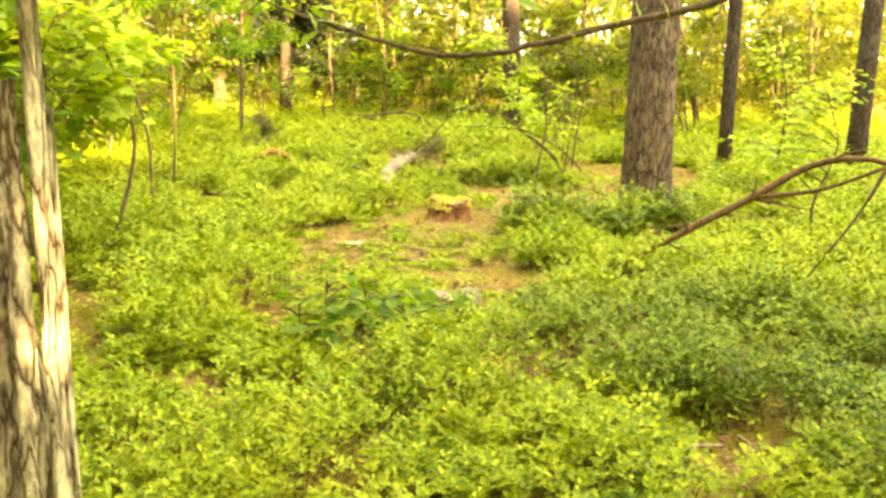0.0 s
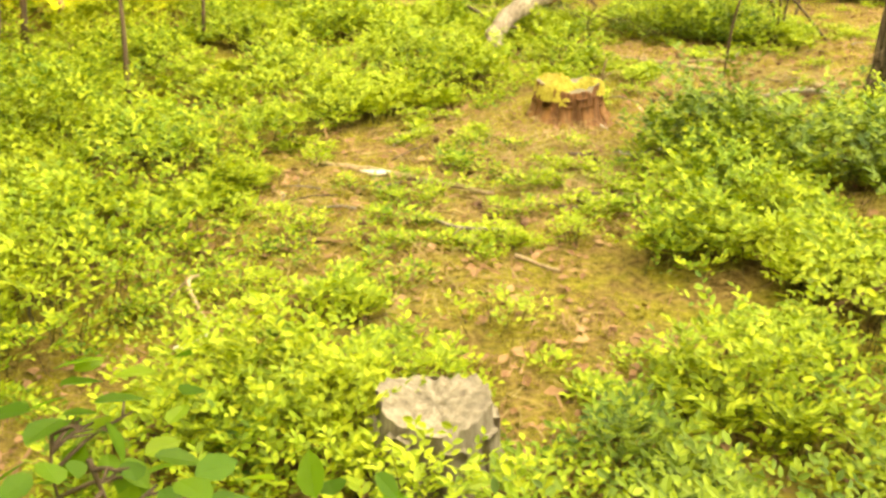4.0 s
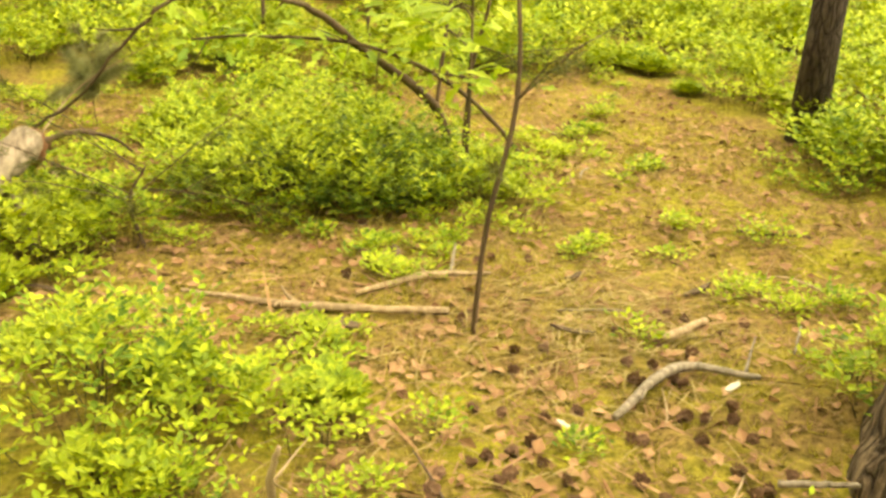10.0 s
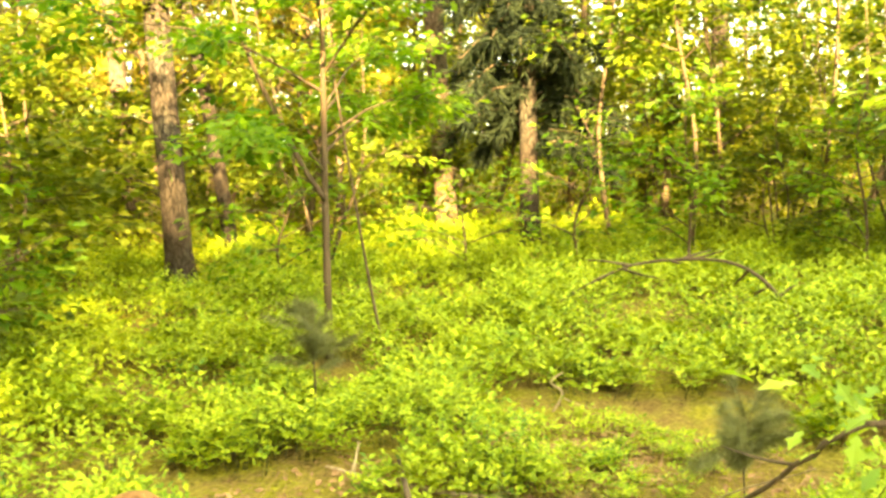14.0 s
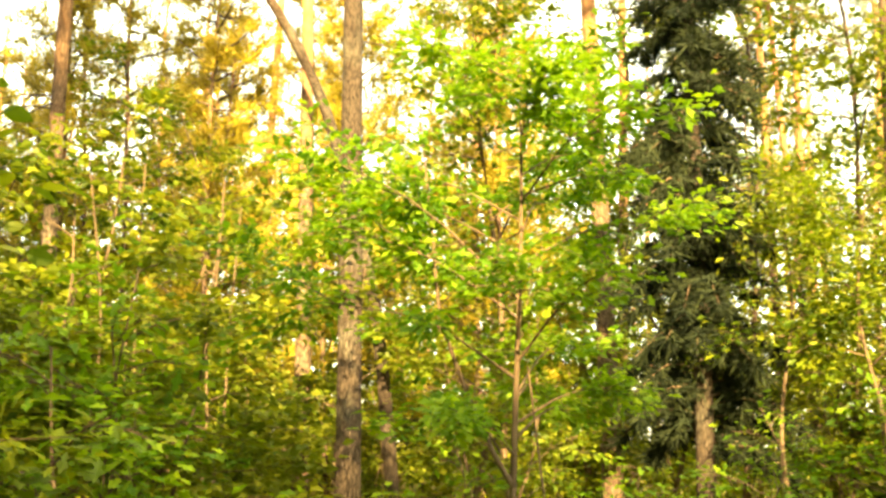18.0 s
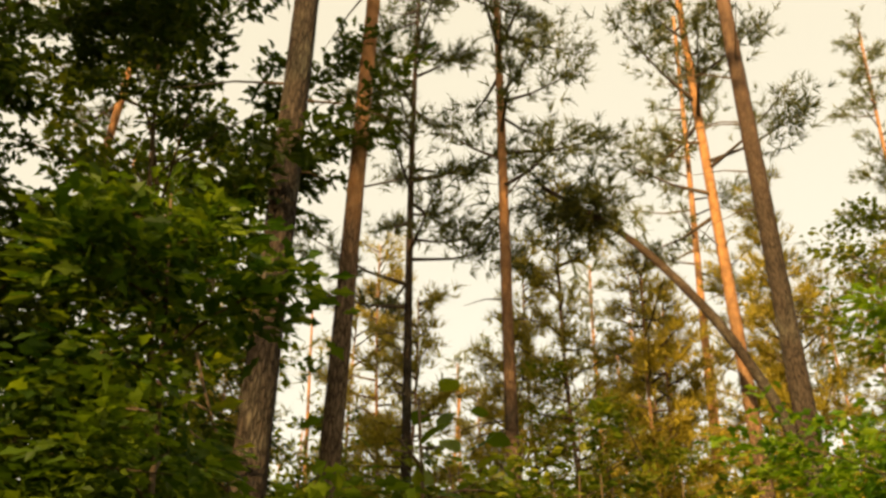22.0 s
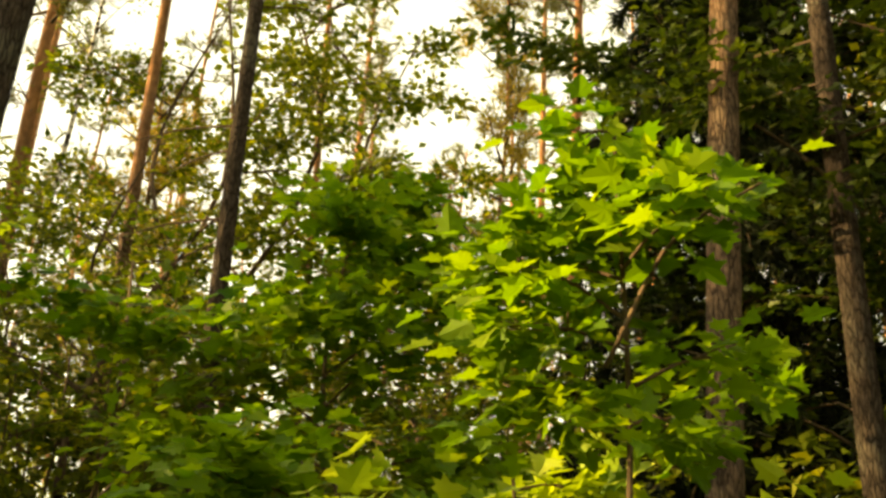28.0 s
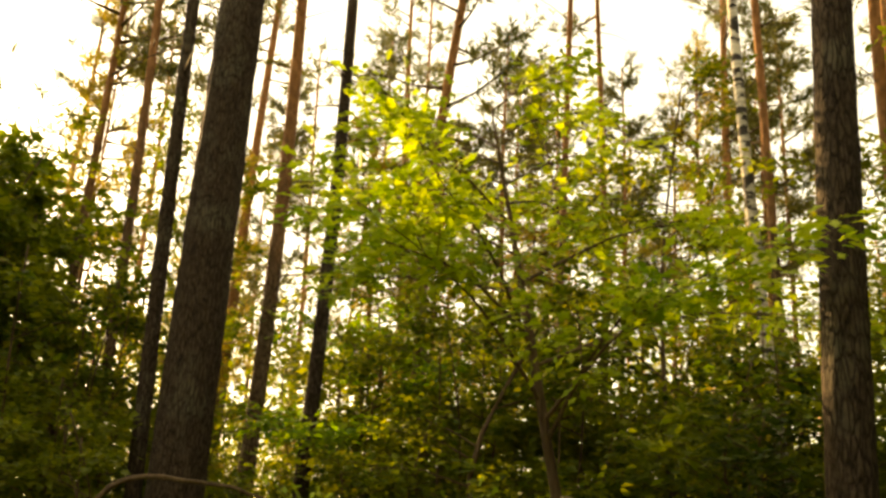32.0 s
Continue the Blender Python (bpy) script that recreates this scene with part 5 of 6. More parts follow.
def moss_pad(root, cx, cy, z, rx, ry, h, seed, turn=0.0):
    """A swelling cushion of moss with an uneven rim."""
    g = np.random.default_rng(seed)
    n, q = 40, 9
    a = np.arange(n) * 2 * np.pi / n
    rim = 1 + 0.10 * np.sin(3 * a + g.uniform(0, 6)) + 0.06 * np.sin(5 * a + g.uniform(0, 6)) + g.normal(0, 0.015, n)
    v, f = [(cx, cy, z + h)], []
    for i in range(1, q):
        e = i / (q - 1)
        x, y = rx * e * rim * np.cos(a), ry * e * rim * np.sin(a)
        c, s = math.cos(turn), math.sin(turn)
        zz = z + h * (1 - e**3) - (0.05 if i == q - 1 else 0) + g.normal(0, 0.006, n)
        v += list(np.c_[cx + c * x - s * y, cy + s * x + c * y, zz])
    for s in range(n):
        f.append((0, 1 + s, 1 + (s + 1) % n))
        for i in range(q - 2):
            o, w = 1 + i * n, 1 + (i + 1) * n
            f += [(o + s, w + s, w + (s + 1) % n), (o + s, w + (s + 1) % n, o + (s + 1) % n)]
    part("moss_cushion", Heap().add(v, f), M_MOSS, root, "yellow-green moss cushion")


mossy, _ = stump("mossy_tree_stump", 0.05, 8.93, 0.175, 0.215, 201, M_ROT, "old stump with red rotten sides and yellow moss on top", M_CUT)
moss_pad(mossy, -0.09, 0.03, 0.205, 0.115, 0.10, 0.05, 1)
moss_pad(mossy, 0.12, -0.01, 0.205, 0.085, 0.07, 0.045, 2, 0.5)
moss_pad(mossy, -0.05, -0.09, 0.195, 0.125, 0.095, 0.052, 3, 0.2)
moss_pad(mossy, 0.0, -0.17, 0.12, 0.05, 0.035, 0.05, 4, 0.2)
grey, _ = stump("grey_tree_stump", 0.07, 5.52, 0.145, 0.2, 202, M_GREYWOOD, "grey weathered stump with cracked bark plates", M_GREYWOOD)


def bark_plates(root, r, h, count, seed, material=None, flare=0.5, thick=0.018):
    """Thick plates of bark that stand off a stump's side."""
    g = np.random.default_rng(seed)
    for i in range(count):
        a0, w = -2.9 + 5.6 * i / count + g.uniform(-0.1, 0.1), min(0.46, 4.2 / count) * g.uniform(0.6, 1.0)
        z1 = h * g.uniform(0.7, 0.98)
        hp = Heap()
        v = []
        for z in np.linspace(0.0, z1, 6):
            for rad in (r * (1.1 + flare * math.exp(-z / (0.3 * h))), r * (1.1 + flare * math.exp(-z / (0.3 * h))) + thick):
                for u in np.linspace(0, 1, 5):
                    b = a0 + w * u + g.normal(0, 0.015)
                    v.append((rad * math.cos(b), rad * math.sin(b), z + g.normal(0, 0.004)))
        f = []
        for q in range(5):
            for s in range(4):
                for o, flip in ((0, False), (5, True)):
                    x, y, p, t = q * 10 + o + s, q * 10 + o + s + 1, q * 10 + 10 + o + s, q * 10 + 11 + o + s
                    f += [(x, t, y), (x, p, t)] if not flip else [(x, y, t), (x, t, p)]
            for s in (0, 4):
                x, y, p, t = q * 10 + s, q * 10 + 5 + s, q * 10 + 10 + s, q * 10 + 15 + s
                f += [(x, y, t), (x, t, p)]
        for s in range(4):
            x = 50 + s
            f += [(x, x + 1, x + 6), (x, x + 6, x + 5)]
        part("bark_plate", hp.add(v, f), material or M_GREYWOOD, root.children[0])


bark_plates(short_trunk, 0.122, 1.8, 10, 15, M_BARK_SUNLIT, 0.1, 0.012)
bark_plates(grey, 0.138, 0.19, 7, 5, None, 0.12)
bark_plates(mossy, 0.165, 0.19, 13, 6, M_ROT, 0.42, 0.014)
bark_plates(mossy, 0.178, 0.15, 9, 7, M_RUST, 0.45, 0.010)


# ---------------------------------------------------------------- fallen wood
def limb(name, points, radii, material, label, category, seed, sides=9, n=24, side_twigs=0, twig=0.25, rough=0.08, z_free=True):
    """A fallen branch through the given points, with short side twigs."""
    g = np.random.default_rng(seed)
    p = np.asarray(points, float)
    base = p[0].copy()
    root = thing(name, tuple(base), label, category)
    line = spline(p - base, n) + g.normal(0, radii[0] * 0.12, (n, 3))
    stem = part("stem", Heap().add(*tube(line, radii, sides, rough, g)), material, root)
    for i in range(side_twigs):
        t = g.integers(n // 5, n - 1)
        d = g.normal(0, 1, 3) * [1, 1, 0.5]
        d /= np.linalg.norm(d)
        ln = twig * g.uniform(0.5, 1.3)
        q = line[t]
        part("twig", Heap().add(*tube(spline([q, q + d * ln * 0.5 + g.normal(0, 0.03 * ln, 3), q + d * ln], 6), [min(0.016, radii[-1] * 0.9), min(0.005, radii[-1] * 0.25)], 5)), material, stem)
    return root


log = limb("fallen_log", [(-0.67, 10.42, 0.12), (-0.64, 10.65, 0.24), (-0.60, 11.05, 0.28), (-0.52, 11.42, 0.30), (-0.42, 11.68, 0.33)], [0.060, 0.068, 0.070, 0.072, 0.066], M_LOGWOOD, "grey barkless fallen log with a broken rotten end", "log", 301, 14, 34, 4, 0.22, 0.10)
STUB = np.array([-0.03, 0.17, -0.09])
part("broken_end", Heap().add(*tube(STUB + np.array([(0.28, 1.05, 0.27), (0.32, 1.17, 0.27), (0.36, 1.26, 0.22)]), [0.06, 0.05, 0.012], 11, 0.4, np.random.default_rng(7))), M_ROT, log, "dark red rotten wood")
part("root_stub", Heap().add(*tube(spline(STUB + np.array([(0.30, 1.12, 0.27), (0.46, 1.2, 0.30), (0.60, 1.22, 0.26), (0.68, 1.2, 0.20)]), 12), [0.015, 0.012, 0.008, 0.004], 8, 0.25, np.random.default_rng(8))), M_TWIG, log, "dark crooked root stub")
for q, pts in enumerate([[(0.33, 1.05, 0.22), (0.42, 1.0, 0.10), (0.36, 0.95, -0.02), (0.40, 0.9, -0.12)], [(0.36, 1.1, 0.2), (0.5, 1.0, 0.16), (0.52, 0.98, 0.05), (0.47, 0.95, -0.08)], [(0.30, 0.9, 0.15), (0.40, 0.8, 0.05), (0.52, 0.75, 0.02), (0.6, 0.66, -0.05)]]):
    part("root_twig", Heap().add(*tube(spline(STUB + np.array(pts), 14), [0.008, 0.006, 0.003], 6, 0.15, np.random.default_rng(20 + q))), M_STICK, log, "pale crooked root")
part("prop_branch", Heap().add(*tube(spline(STUB + np.array([(0.05, 0.35, 0.10), (-0.35, 1.1, 0.14), (-1.0, 2.3, 0.12)]), 18), [0.016, 0.02, 0.010], 8, 0.1, np.random.default_rng(9))), M_TWIG, log)
part("prop_leg", Heap().add(*tube(spline(STUB + np.array([(0.22, 0.85, 0.18), (0.28, 0.8, 0.0), (0.30, 0.75, -0.25)]), 8), [0.03, 0.022, 0.015], 7, 0.15, np.random.default_rng(10))), M_GREYWOOD, log)
part("upright_twig", Heap().add(*tube(spline(STUB + np.array([(0.3, 1.1, 0.28), (0.49, 1.2, 0.48), (0.78, 0.95, 0.70)]), 12), [0.005, 0.004, 0.002], 6, 0.1, np.random.default_rng(11))), M_STICK, log)

forked = limb("forked_dead_branch", [(1.1, 6.5, 0.02), (1.32, 6.44, 0.20), (1.64, 6.34, 0.42), (1.99, 6.22, 0.65), (2.40, 6.05, 0.93), (2.72, 5.75, 0.95), (2.66, 5.1, 0.74), (2.56, 4.6, 0.5), (2.5, 4.3, 0.04)], [0.008, 0.016, 0.026, 0.026, 0.018, 0.014, 0.012, 0.010], M_DEADWOOD, "rusty brown dead branch arching over the bilberry", "branch", 302, 9, 40, 9, 0.4)
part("side_limb", Heap().add(*tube(spline([(0.93, -0.30, 0.66), (1.30, -0.48, 0.74), (1.60, -0.73, 0.92)], 12), [0.016, 0.013, 0.010], 7, 0.1, np.random.default_rng(12))), M_DEADWOOD, forked)
part("side_limb", Heap().add(*tube(spline([(1.60, -0.74, 0.93), (1.45, -0.70, 0.6), (1.17, -0.70, 0.2)], 10), [0.012, 0.01, 0.005], 6, 0.1, np.random.default_rng(13))), M_TWIG, forked)
limb("arched_dead_branch", [(-2.16, 16.4, 0.05), (-1.55, 16.75, 0.42), (-1.1, 16.95, 0.52), (-0.45, 16.7, 0.5), (0.1, 16.2, 0.05)], [0.006, 0.011, 0.012, 0.014, 0.018], M_TWIG, "dark dead branch arching over the bilberry", "branch", 303, 8, 30, 8, 0.45)
bent = limb("bent_oak_branch", [(1.5, 12.1, 0.08), (1.37, 12.0, 0.33), (1.0, 11.8, 0.62), (0.72, 11.6, 0.84), (0.5, 11.45, 0.92), (0.18, 11.2, 0.95), (0.0, 11.25, 0.80), (-0.2, 11.45, 0.55), (-0.38, 11.62, 0.40)], [0.024, 0.022, 0.018, 0.012, 0.008, 0.006, 0.006, 0.006], M_TWIG, "bent oak stem with fresh leaf sprays", "branch", 304, 9, 44, 5, 0.25)


def leaf_spray(root, centre, radius, count, seed, size=0.12, leaf=LEAF_OAK, material=None):
    g = np.random.default_rng(seed)
    p = np.asarray(centre) + g.normal(0, radius, (count, 3)) * [1, 1, 0.35]
    w = (p - np.asarray(centre)) + g.normal(0, 0.05, (count, 3))
    tagged(part("leaf_spray", Heap().add(*scatter(leaf, p, rotations(w, g, 0.35), size * g.uniform(0.7, 1.2, count))), material or M_OAK, root, smooth=False), kind="stuff")


for q, (cx, cy, cz, n) in enumerate([(-1.32, -0.9, 0.89, 30), (-0.65, -0.6, 0.95, 26), (-0.45, -0.55, 0.85, 22), (-0.3, -0.5, 0.68, 24)]):
    leaf_spray(bent, (cx, cy, cz), 0.11, n, 80 + q, 0.085, LEAF_OAK, M_FRESH_LIT)
# leaf sprays of the leaning maple
reach = spline([(0.1, 0.25, 2.2), (0.08, 0.45, 2.55), (0.06, 0.7, 2.68)], 8)
part("limb", Heap().add(*tube(reach, [0.009, 0.004], 5)), M_TWIG, maple)
for q, (cx, cy, cz, n) in enumerate([(0.05, 0.28, 2.77, 34), (0.05, 0.42, 2.74, 34), (0.05, 0.62, 2.69, 18), (0.05, 0.1, 2.63, 30), (0.02, 0.3, 2.6, 30), (0.05, 0.36, 2.02, 30), (0.05, 0.1, 2.08, 34), (0.0, -0.12, 2.05, 26)]):
    leaf_spray(maple, (cx, cy, cz), 0.09, n, 90 + q, 0.075, LEAF_MAPLE, M_MAPLE)
hang = limb("leaning_oak_stem", [(1.75, 2.85, -0.05), (1.72, 2.85, 1.0), (1.5, 2.8, 1.7), (0.96, 2.72, 1.76), (0.65, 2.7, 1.70), (0.35, 2.7, 1.63), (0.15, 2.7, 1.58), (-0.02, 2.7, 1.57), (-0.2, 2.7, 1.61), (-0.42, 2.68, 1.68), (-0.62, 2.66, 1.76)], [0.022, 0.016, 0.010, 0.008, 0.006, 0.003], M_TWIG, "thin dark oak stem leaning over the walk", "branch", 306, 8, 60, 6, 0.16)
for q, (cx, cy, cz, n) in enumerate([(-2.25, -0.15, 1.76, 20), (-1.9, -0.15, 1.72, 16), (-2.45, -0.2, 1.80, 16), (-1.45, -0.15, 1.74, 18), (-1.2, -0.15, 1.80, 14)]):
    leaf_spray(hang, (cx, cy, cz), 0.08, n, 60 + q, 0.075, LEAF_OAK, M_FRESH_LIT)
bent2 = limb("oak_branch", [(1.9, 11.9, -0.03), (1.45, 11.75, 0.42), (1.0, 11.7, 0.66), (0.55, 11.8, 0.70), (0.25, 11.86, 0.69)], [0.012, 0.010, 0.007, 0.004], M_TWIG, "low oak branch with pale fresh leaves", "branch", 307, 8, 30, 5, 0.25)
for q, (cx, cy, cz, n) in enumerate([(-1.6, -0.05, 0.74, 14), (-1.35, -0.1, 0.75, 12), (-1.0, -0.2, 0.70, 14), (-0.75, -0.3, 0.66, 12), (-0.5, -0.4, 0.6, 10)]):
    leaf_spray(bent2, (cx, cy, cz), 0.10, 2 * n, 70 + q, 0.08, LEAF_OAK, M_FRESH_LIT)
limb("rusty_limb", [(-2.6, 11.45, 0.03), (-2.19, 11.56, 0.35), (-1.98, 11.66, 0.33), (-1.86, 11.8, 0.18), (-1.75, 11.95, 0.02)], [0.03, 0.04, 0.04, 0.035, 0.03], M_RUST, "orange-brown bowed limb with peeled pale end", "branch", 305, 9, 20)
STICKS_CLEARING = [
    ([(1.19, 9.68, 0.02), (1.40, 9.82, 0.035), (1.55, 9.86, 0.03), (1.72, 9.76, 0.02)], [0.012, 0.018, 0.008]),
    ([(0.10, 10.78, 0.03), (0.5, 10.55, 0.03), (0.95, 10.42, 0.02)], [0.008, 0.016, 0.013]),
    ([(0.68, 10.64, 0.02), (0.95, 10.69, 0.03), (1.2, 10.68, 0.02)], [0.010, 0.016, 0.006]),
    ([(1.05, 10.71, 0.02), (1.09, 10.8, 0.05), (1.12, 10.86, 0.07)], [0.007, 0.006, 0.004]),
    ([(-2.0, 12.75, 0.12), (-1.54, 12.73, 0.07), (-1.06, 12.8, 0.03)], [0.006, 0.014, 0.012]),
    ([(-1.02, 7.72, 0.03), (-0.6, 7.62, 0.035), (-0.13, 7.5, 0.03)], [0.022, 0.018, 0.010]),
    ([(0.50, 8.80, 0.02), (0.62, 8.93, 0.05), (0.72, 8.89, 0.04), (0.76, 8.86, 0.02)], [0.008, 0.012, 0.006]),
]
STICKS_LOG = [
    ([(0.08, 6.81, 0.03), (0.26, 6.7, 0.03)], [0.010, 0.008]),
    ([(0.23, 9.5, 0.01), (0.21, 9.45, 0.16), (0.23, 9.42, 0.27)], [0.011, 0.010, 0.005]),
    ([(0.36, 8.3, 0.02), (0.55, 8.22, 0.03), (0.62, 8.05, 0.02)], [0.010, 0.012, 0.005]),
    ([(0.30, 7.55, 0.02), (0.65, 7.62, 0.06), (1.0, 7.85, 0.12)], [0.008, 0.016, 0.012]),
    ([(0.85, 3.45, 0.02), (1.0, 3.6, 0.03), (1.15, 3.62, 0.03)], [0.010, 0.012, 0.006]),
    ([(0.7, 3.95, 0.03), (0.55, 4.15, 0.04)], [0.02, 0.012]),
    ([(1.25, 3.75, 0.02), (1.3, 3.5, 0.03)], [0.010, 0.006]),
]
STICKS_START = [
    ([(-0.8, 6.0, 0.02), (-0.95, 6.15, 0.10), (-1.0, 6.35, 0.05)], [0.007, 0.009, 0.004]),
    ([(1.45, 9.3, 0.02), (1.65, 9.22, 0.03)], [0.010, 0.007]),
    ([(1.10, 9.25, 0.02), (1.06, 9.02, 0.02)], [0.010, 0.012]),
    ([(1.55, 10.05, 0.02), (1.75, 10.12, 0.03)], [0.018, 0.014]),
    ([(-0.4, 7.2, 0.02), (-0.2, 7.05, 0.03), (0.0, 7.1, 0.02)], [0.007, 0.009, 0.005]),
]
STICKS = STICKS_CLEARING + STICKS_LOG + STICKS_START
for i, (p, r) in enumerate(STICKS):
    limb("stick", p, r, M_STICK if i % 3 else M_GREYWOOD, "dry brown stick lying on the moss", "stick", 400 + i, 7, 14, 2 if len(p) > 2 else 0, 0.14)
_t = np.random.default_rng(432)
scattered = 0
while scattered < 34:
    x, y, a, ln = _t.uniform(-1.1, 2.4), _t.uniform(3.2, 13.4), _t.uniform(0, 6.28), _t.uniform(0.12, 0.36)
    if cover(np.array([x]), np.array([y]))[0] > 0.45:
        continue
    ground = float(smooth_height(x, y))
    end = (x + ln * math.cos(a), y + ln * math.sin(a))
    mid = ((x + end[0]) / 2 + _t.normal(0, 0.03), (y + end[1]) / 2 + _t.normal(0, 0.03), ground + 0.022)
    r = _t.uniform(0.003, 0.007)
    limb("fallen_twig", [(x, y, ground + 0.008), mid, (*end, float(smooth_height(*end)) + 0.01)], [r, r, r * 0.5], (M_STICK, M_TWIG, M_GREYWOOD)[scattered % 3], ("pale dry twig on the litter", "dark dry twig on the litter", "grey dry twig on the litter")[scattered % 3], "twig", 470 + scattered, 6, 9, 1, 0.09)
    scattered += 1
limb("pale_curled_stick", [(-1.33, 14.15, 0.0), (-1.27, 14.2, 0.12), (-1.35, 14.25, 0.17), (-1.29, 14.3, 0.22)], [0.008, 0.007, 0.005], M_STICK, "pale peeled curling stick standing up from litter", "stick", 450, 8, 16, 2, 0.2)


def bark_chip(x, y, size, seed, turn, material=None):
    g = np.random.default_rng(seed)
    n = 12
    a = np.arange(n) * 2 * np.pi / n
    r = size * (1 + 0.2 * np.sin(2 * a + g.uniform(0, 6)) + g.normal(0, 0.16, n))
    rim = np.c_[1.3 * r * np.cos(a), 0.42 * r * np.sin(a), 0.12 * (r * np.cos(a)) ** 2 / size]
    v = np.vstack([rim, rim + [0, 0, 0.006], [(0, 0, 0)], [(0, 0, 0.007)]])
    j = np.arange(n)
    k = (j + 1) % n
    f = np.vstack([np.c_[j, k, k + n], np.c_[j, k + n, j + n], np.c_[k, j, np.full(n, 2 * n)], np.c_[j + n, k + n, np.full(n, 2 * n + 1)]])
    ob = part("bark_chip", Heap().add(v, f), material or M_WHITE, smooth=False)
    ob.matrix_basis = Matrix.Translation((x, y, float(smooth_height(x, y)) + 0.015)) @ Euler((g.normal(0, 0.25), g.normal(0, 0.25), turn)).to_matrix().to_4x4()
    tagged(ob, "dark flake of pine bark on the forest floor" if material else "pale curled flake of bark on the forest floor", "bark", "bark flakes")


for i, (x, y, s) in enumerate([(-0.72, 7.62, 0.075), (-0.84, 5.94, 0.07), (0.72, 8.78, 0.05), (0.60, 3.75, 0.05), (0.80, 3.30, 0.06), (1.0, 4.0, 0.045), (-1.66, 13.8, 0.05), (0.50, 7.85, 0.05), (0.28, 8.72, 0.04), (-0.5, 9.9, 0.04), (1.2, 3.35, 0.04), (-1.05, 11.9, 0.06), (0.55, 3.45, 0.06), (0.68, 3.55, 0.05), (0.75, 3.62, 0.06), (0.5, 3.2, 0.05), (0.85, 3.5, 0.04), (0.62, 3.3, 0.045), (-0.15, 3.6, 0.05), (-0.05, 3.75, 0.04), (0.42, 8.25, 0.035), (0.58, 8.4, 0.04), (1.05, 9.7, 0.035), (1.62, 9.75, 0.04)]):
    bark_chip(x, y, s * (0.6 if i > 1 else 0.85), 500 + i, i * 1.1)


for i, (x, y, s) in enumerate([(0.22, 7.42, 0.06), (0.30, 7.55, 0.05), (0.45, 7.50, 0.055), (0.27, 7.30, 0.045), (-0.62, 7.45, 0.05), (-0.5, 6.75, 0.04), (-0.45, 6.4, 0.04), (0.2, 8.15, 0.045), (0.32, 8.0, 0.05), (0.05, 7.85, 0.04), (1.3, 10.2, 0.05), (1.5, 10.6, 0.04), (0.9, 10.9, 0.045), (0.6, 10.4, 0.04), (1.9, 10.4, 0.05)]):
    bark_chip(x, y, s, 540 + i, i * 0.9, M_TWIG)


# thin dead sapling in the clearing
def dead_sapling(x, y, points, seed, label, r=0.016, needles=0):
    g = np.random.default_rng(seed)
    p = np.asarray(points, float)
    root = thing("thin_sapling", (x, y, float(smooth_height(x, y)) - 0.02), label, "sapling")
    line = spline(p, 24)
    stem = part("stem", Heap().add(*tube(line, [r, r * 0.8, r * 0.4], 8, 0.1, g)), M_TWIG, root)
    P, W = [], []
    for i in range(22 if needles > 20 else 9):
        t = g.integers(8, 24)
        d = g.normal(0, 1, 3) * [1, 1, 0.4] + [0, 0, 0.5]
        ln = g.uniform(0.08, 0.2) if needles > 20 else g.uniform(0.2, 0.55)
        seg = np.stack([line[t], line[t] + d * ln * 0.5 + [0, 0, 0.03], line[t] + d * ln])
        part("twig", Heap().add(*tube(seg, [r * 0.35, r * 0.12], 5)), M_TWIG, stem)
        if needles:
            P.append(line[t] + d * ln * g.uniform(0.2, 1, (needles, 1)))
            W.append(np.tile(d, (needles, 1)) + g.normal(0, 0.5, (needles, 3)))
    if needles:
        P, W = np.concatenate(P), np.concatenate(W)
        part("needles", Heap().add(*scatter(FINE_TUFT, P, rotations(W, g, 0.7), 0.075 * g.uniform(0.7, 1.2, len(P)))), M_SEEDLING if needles > 20 else M_NEEDLE, root, smooth=False)


dead_sapling(0.99, 10.29, [(0, 0, 0), (0.02, -0.02, 0.4), (0.09, -0.04, 0.85), (0.06, 0.0, 1.5), (0.12, 0.03, 2.4)], 601, "thin brown pine sapling with bare twigs", 0.010, 6)
dead_sapling(1.75, 13.1, [(0, 0, 0), (0.05, 0, 0.5), (0.14, 0.02, 1.1), (0.2, 0.05, 1.9)], 602, "thin brown sapling with bare twigs", 0.014, 5)
dead_sapling(-2.62, 13.75, [(0, 0, 0), (0.01, 0, 0.25), (0.0, 0.01, 0.45), (0.01, 0.02, 0.62)], 603, "small grey-green pine seedling in the bilberry", 0.006, 22)
dead_sapling(-0.2, 13.15, [(0, 0, 0), (-0.01, 0.01, 0.16), (0.0, 0.0, 0.3), (0.01, 0.0, 0.42)], 604, "small grey-green pine seedling beside the log", 0.004, 21)
dead_sapling(0.0, 11.3, [(0, 0, 0), (-0.05, 0.05, 0.2), (0.02, 0.02, 0.35)], 605, "small grey-green pine seedling beside the log", 0.009, 8)
dead_sapling(1.5, 11.9, [(0, 0, 0), (0.05, 0.05, 0.5), (0.12, 0.02, 0.9), (0.1, 0.05, 1.5)], 606, "small grey-green pine sapling", 0.012, 9)


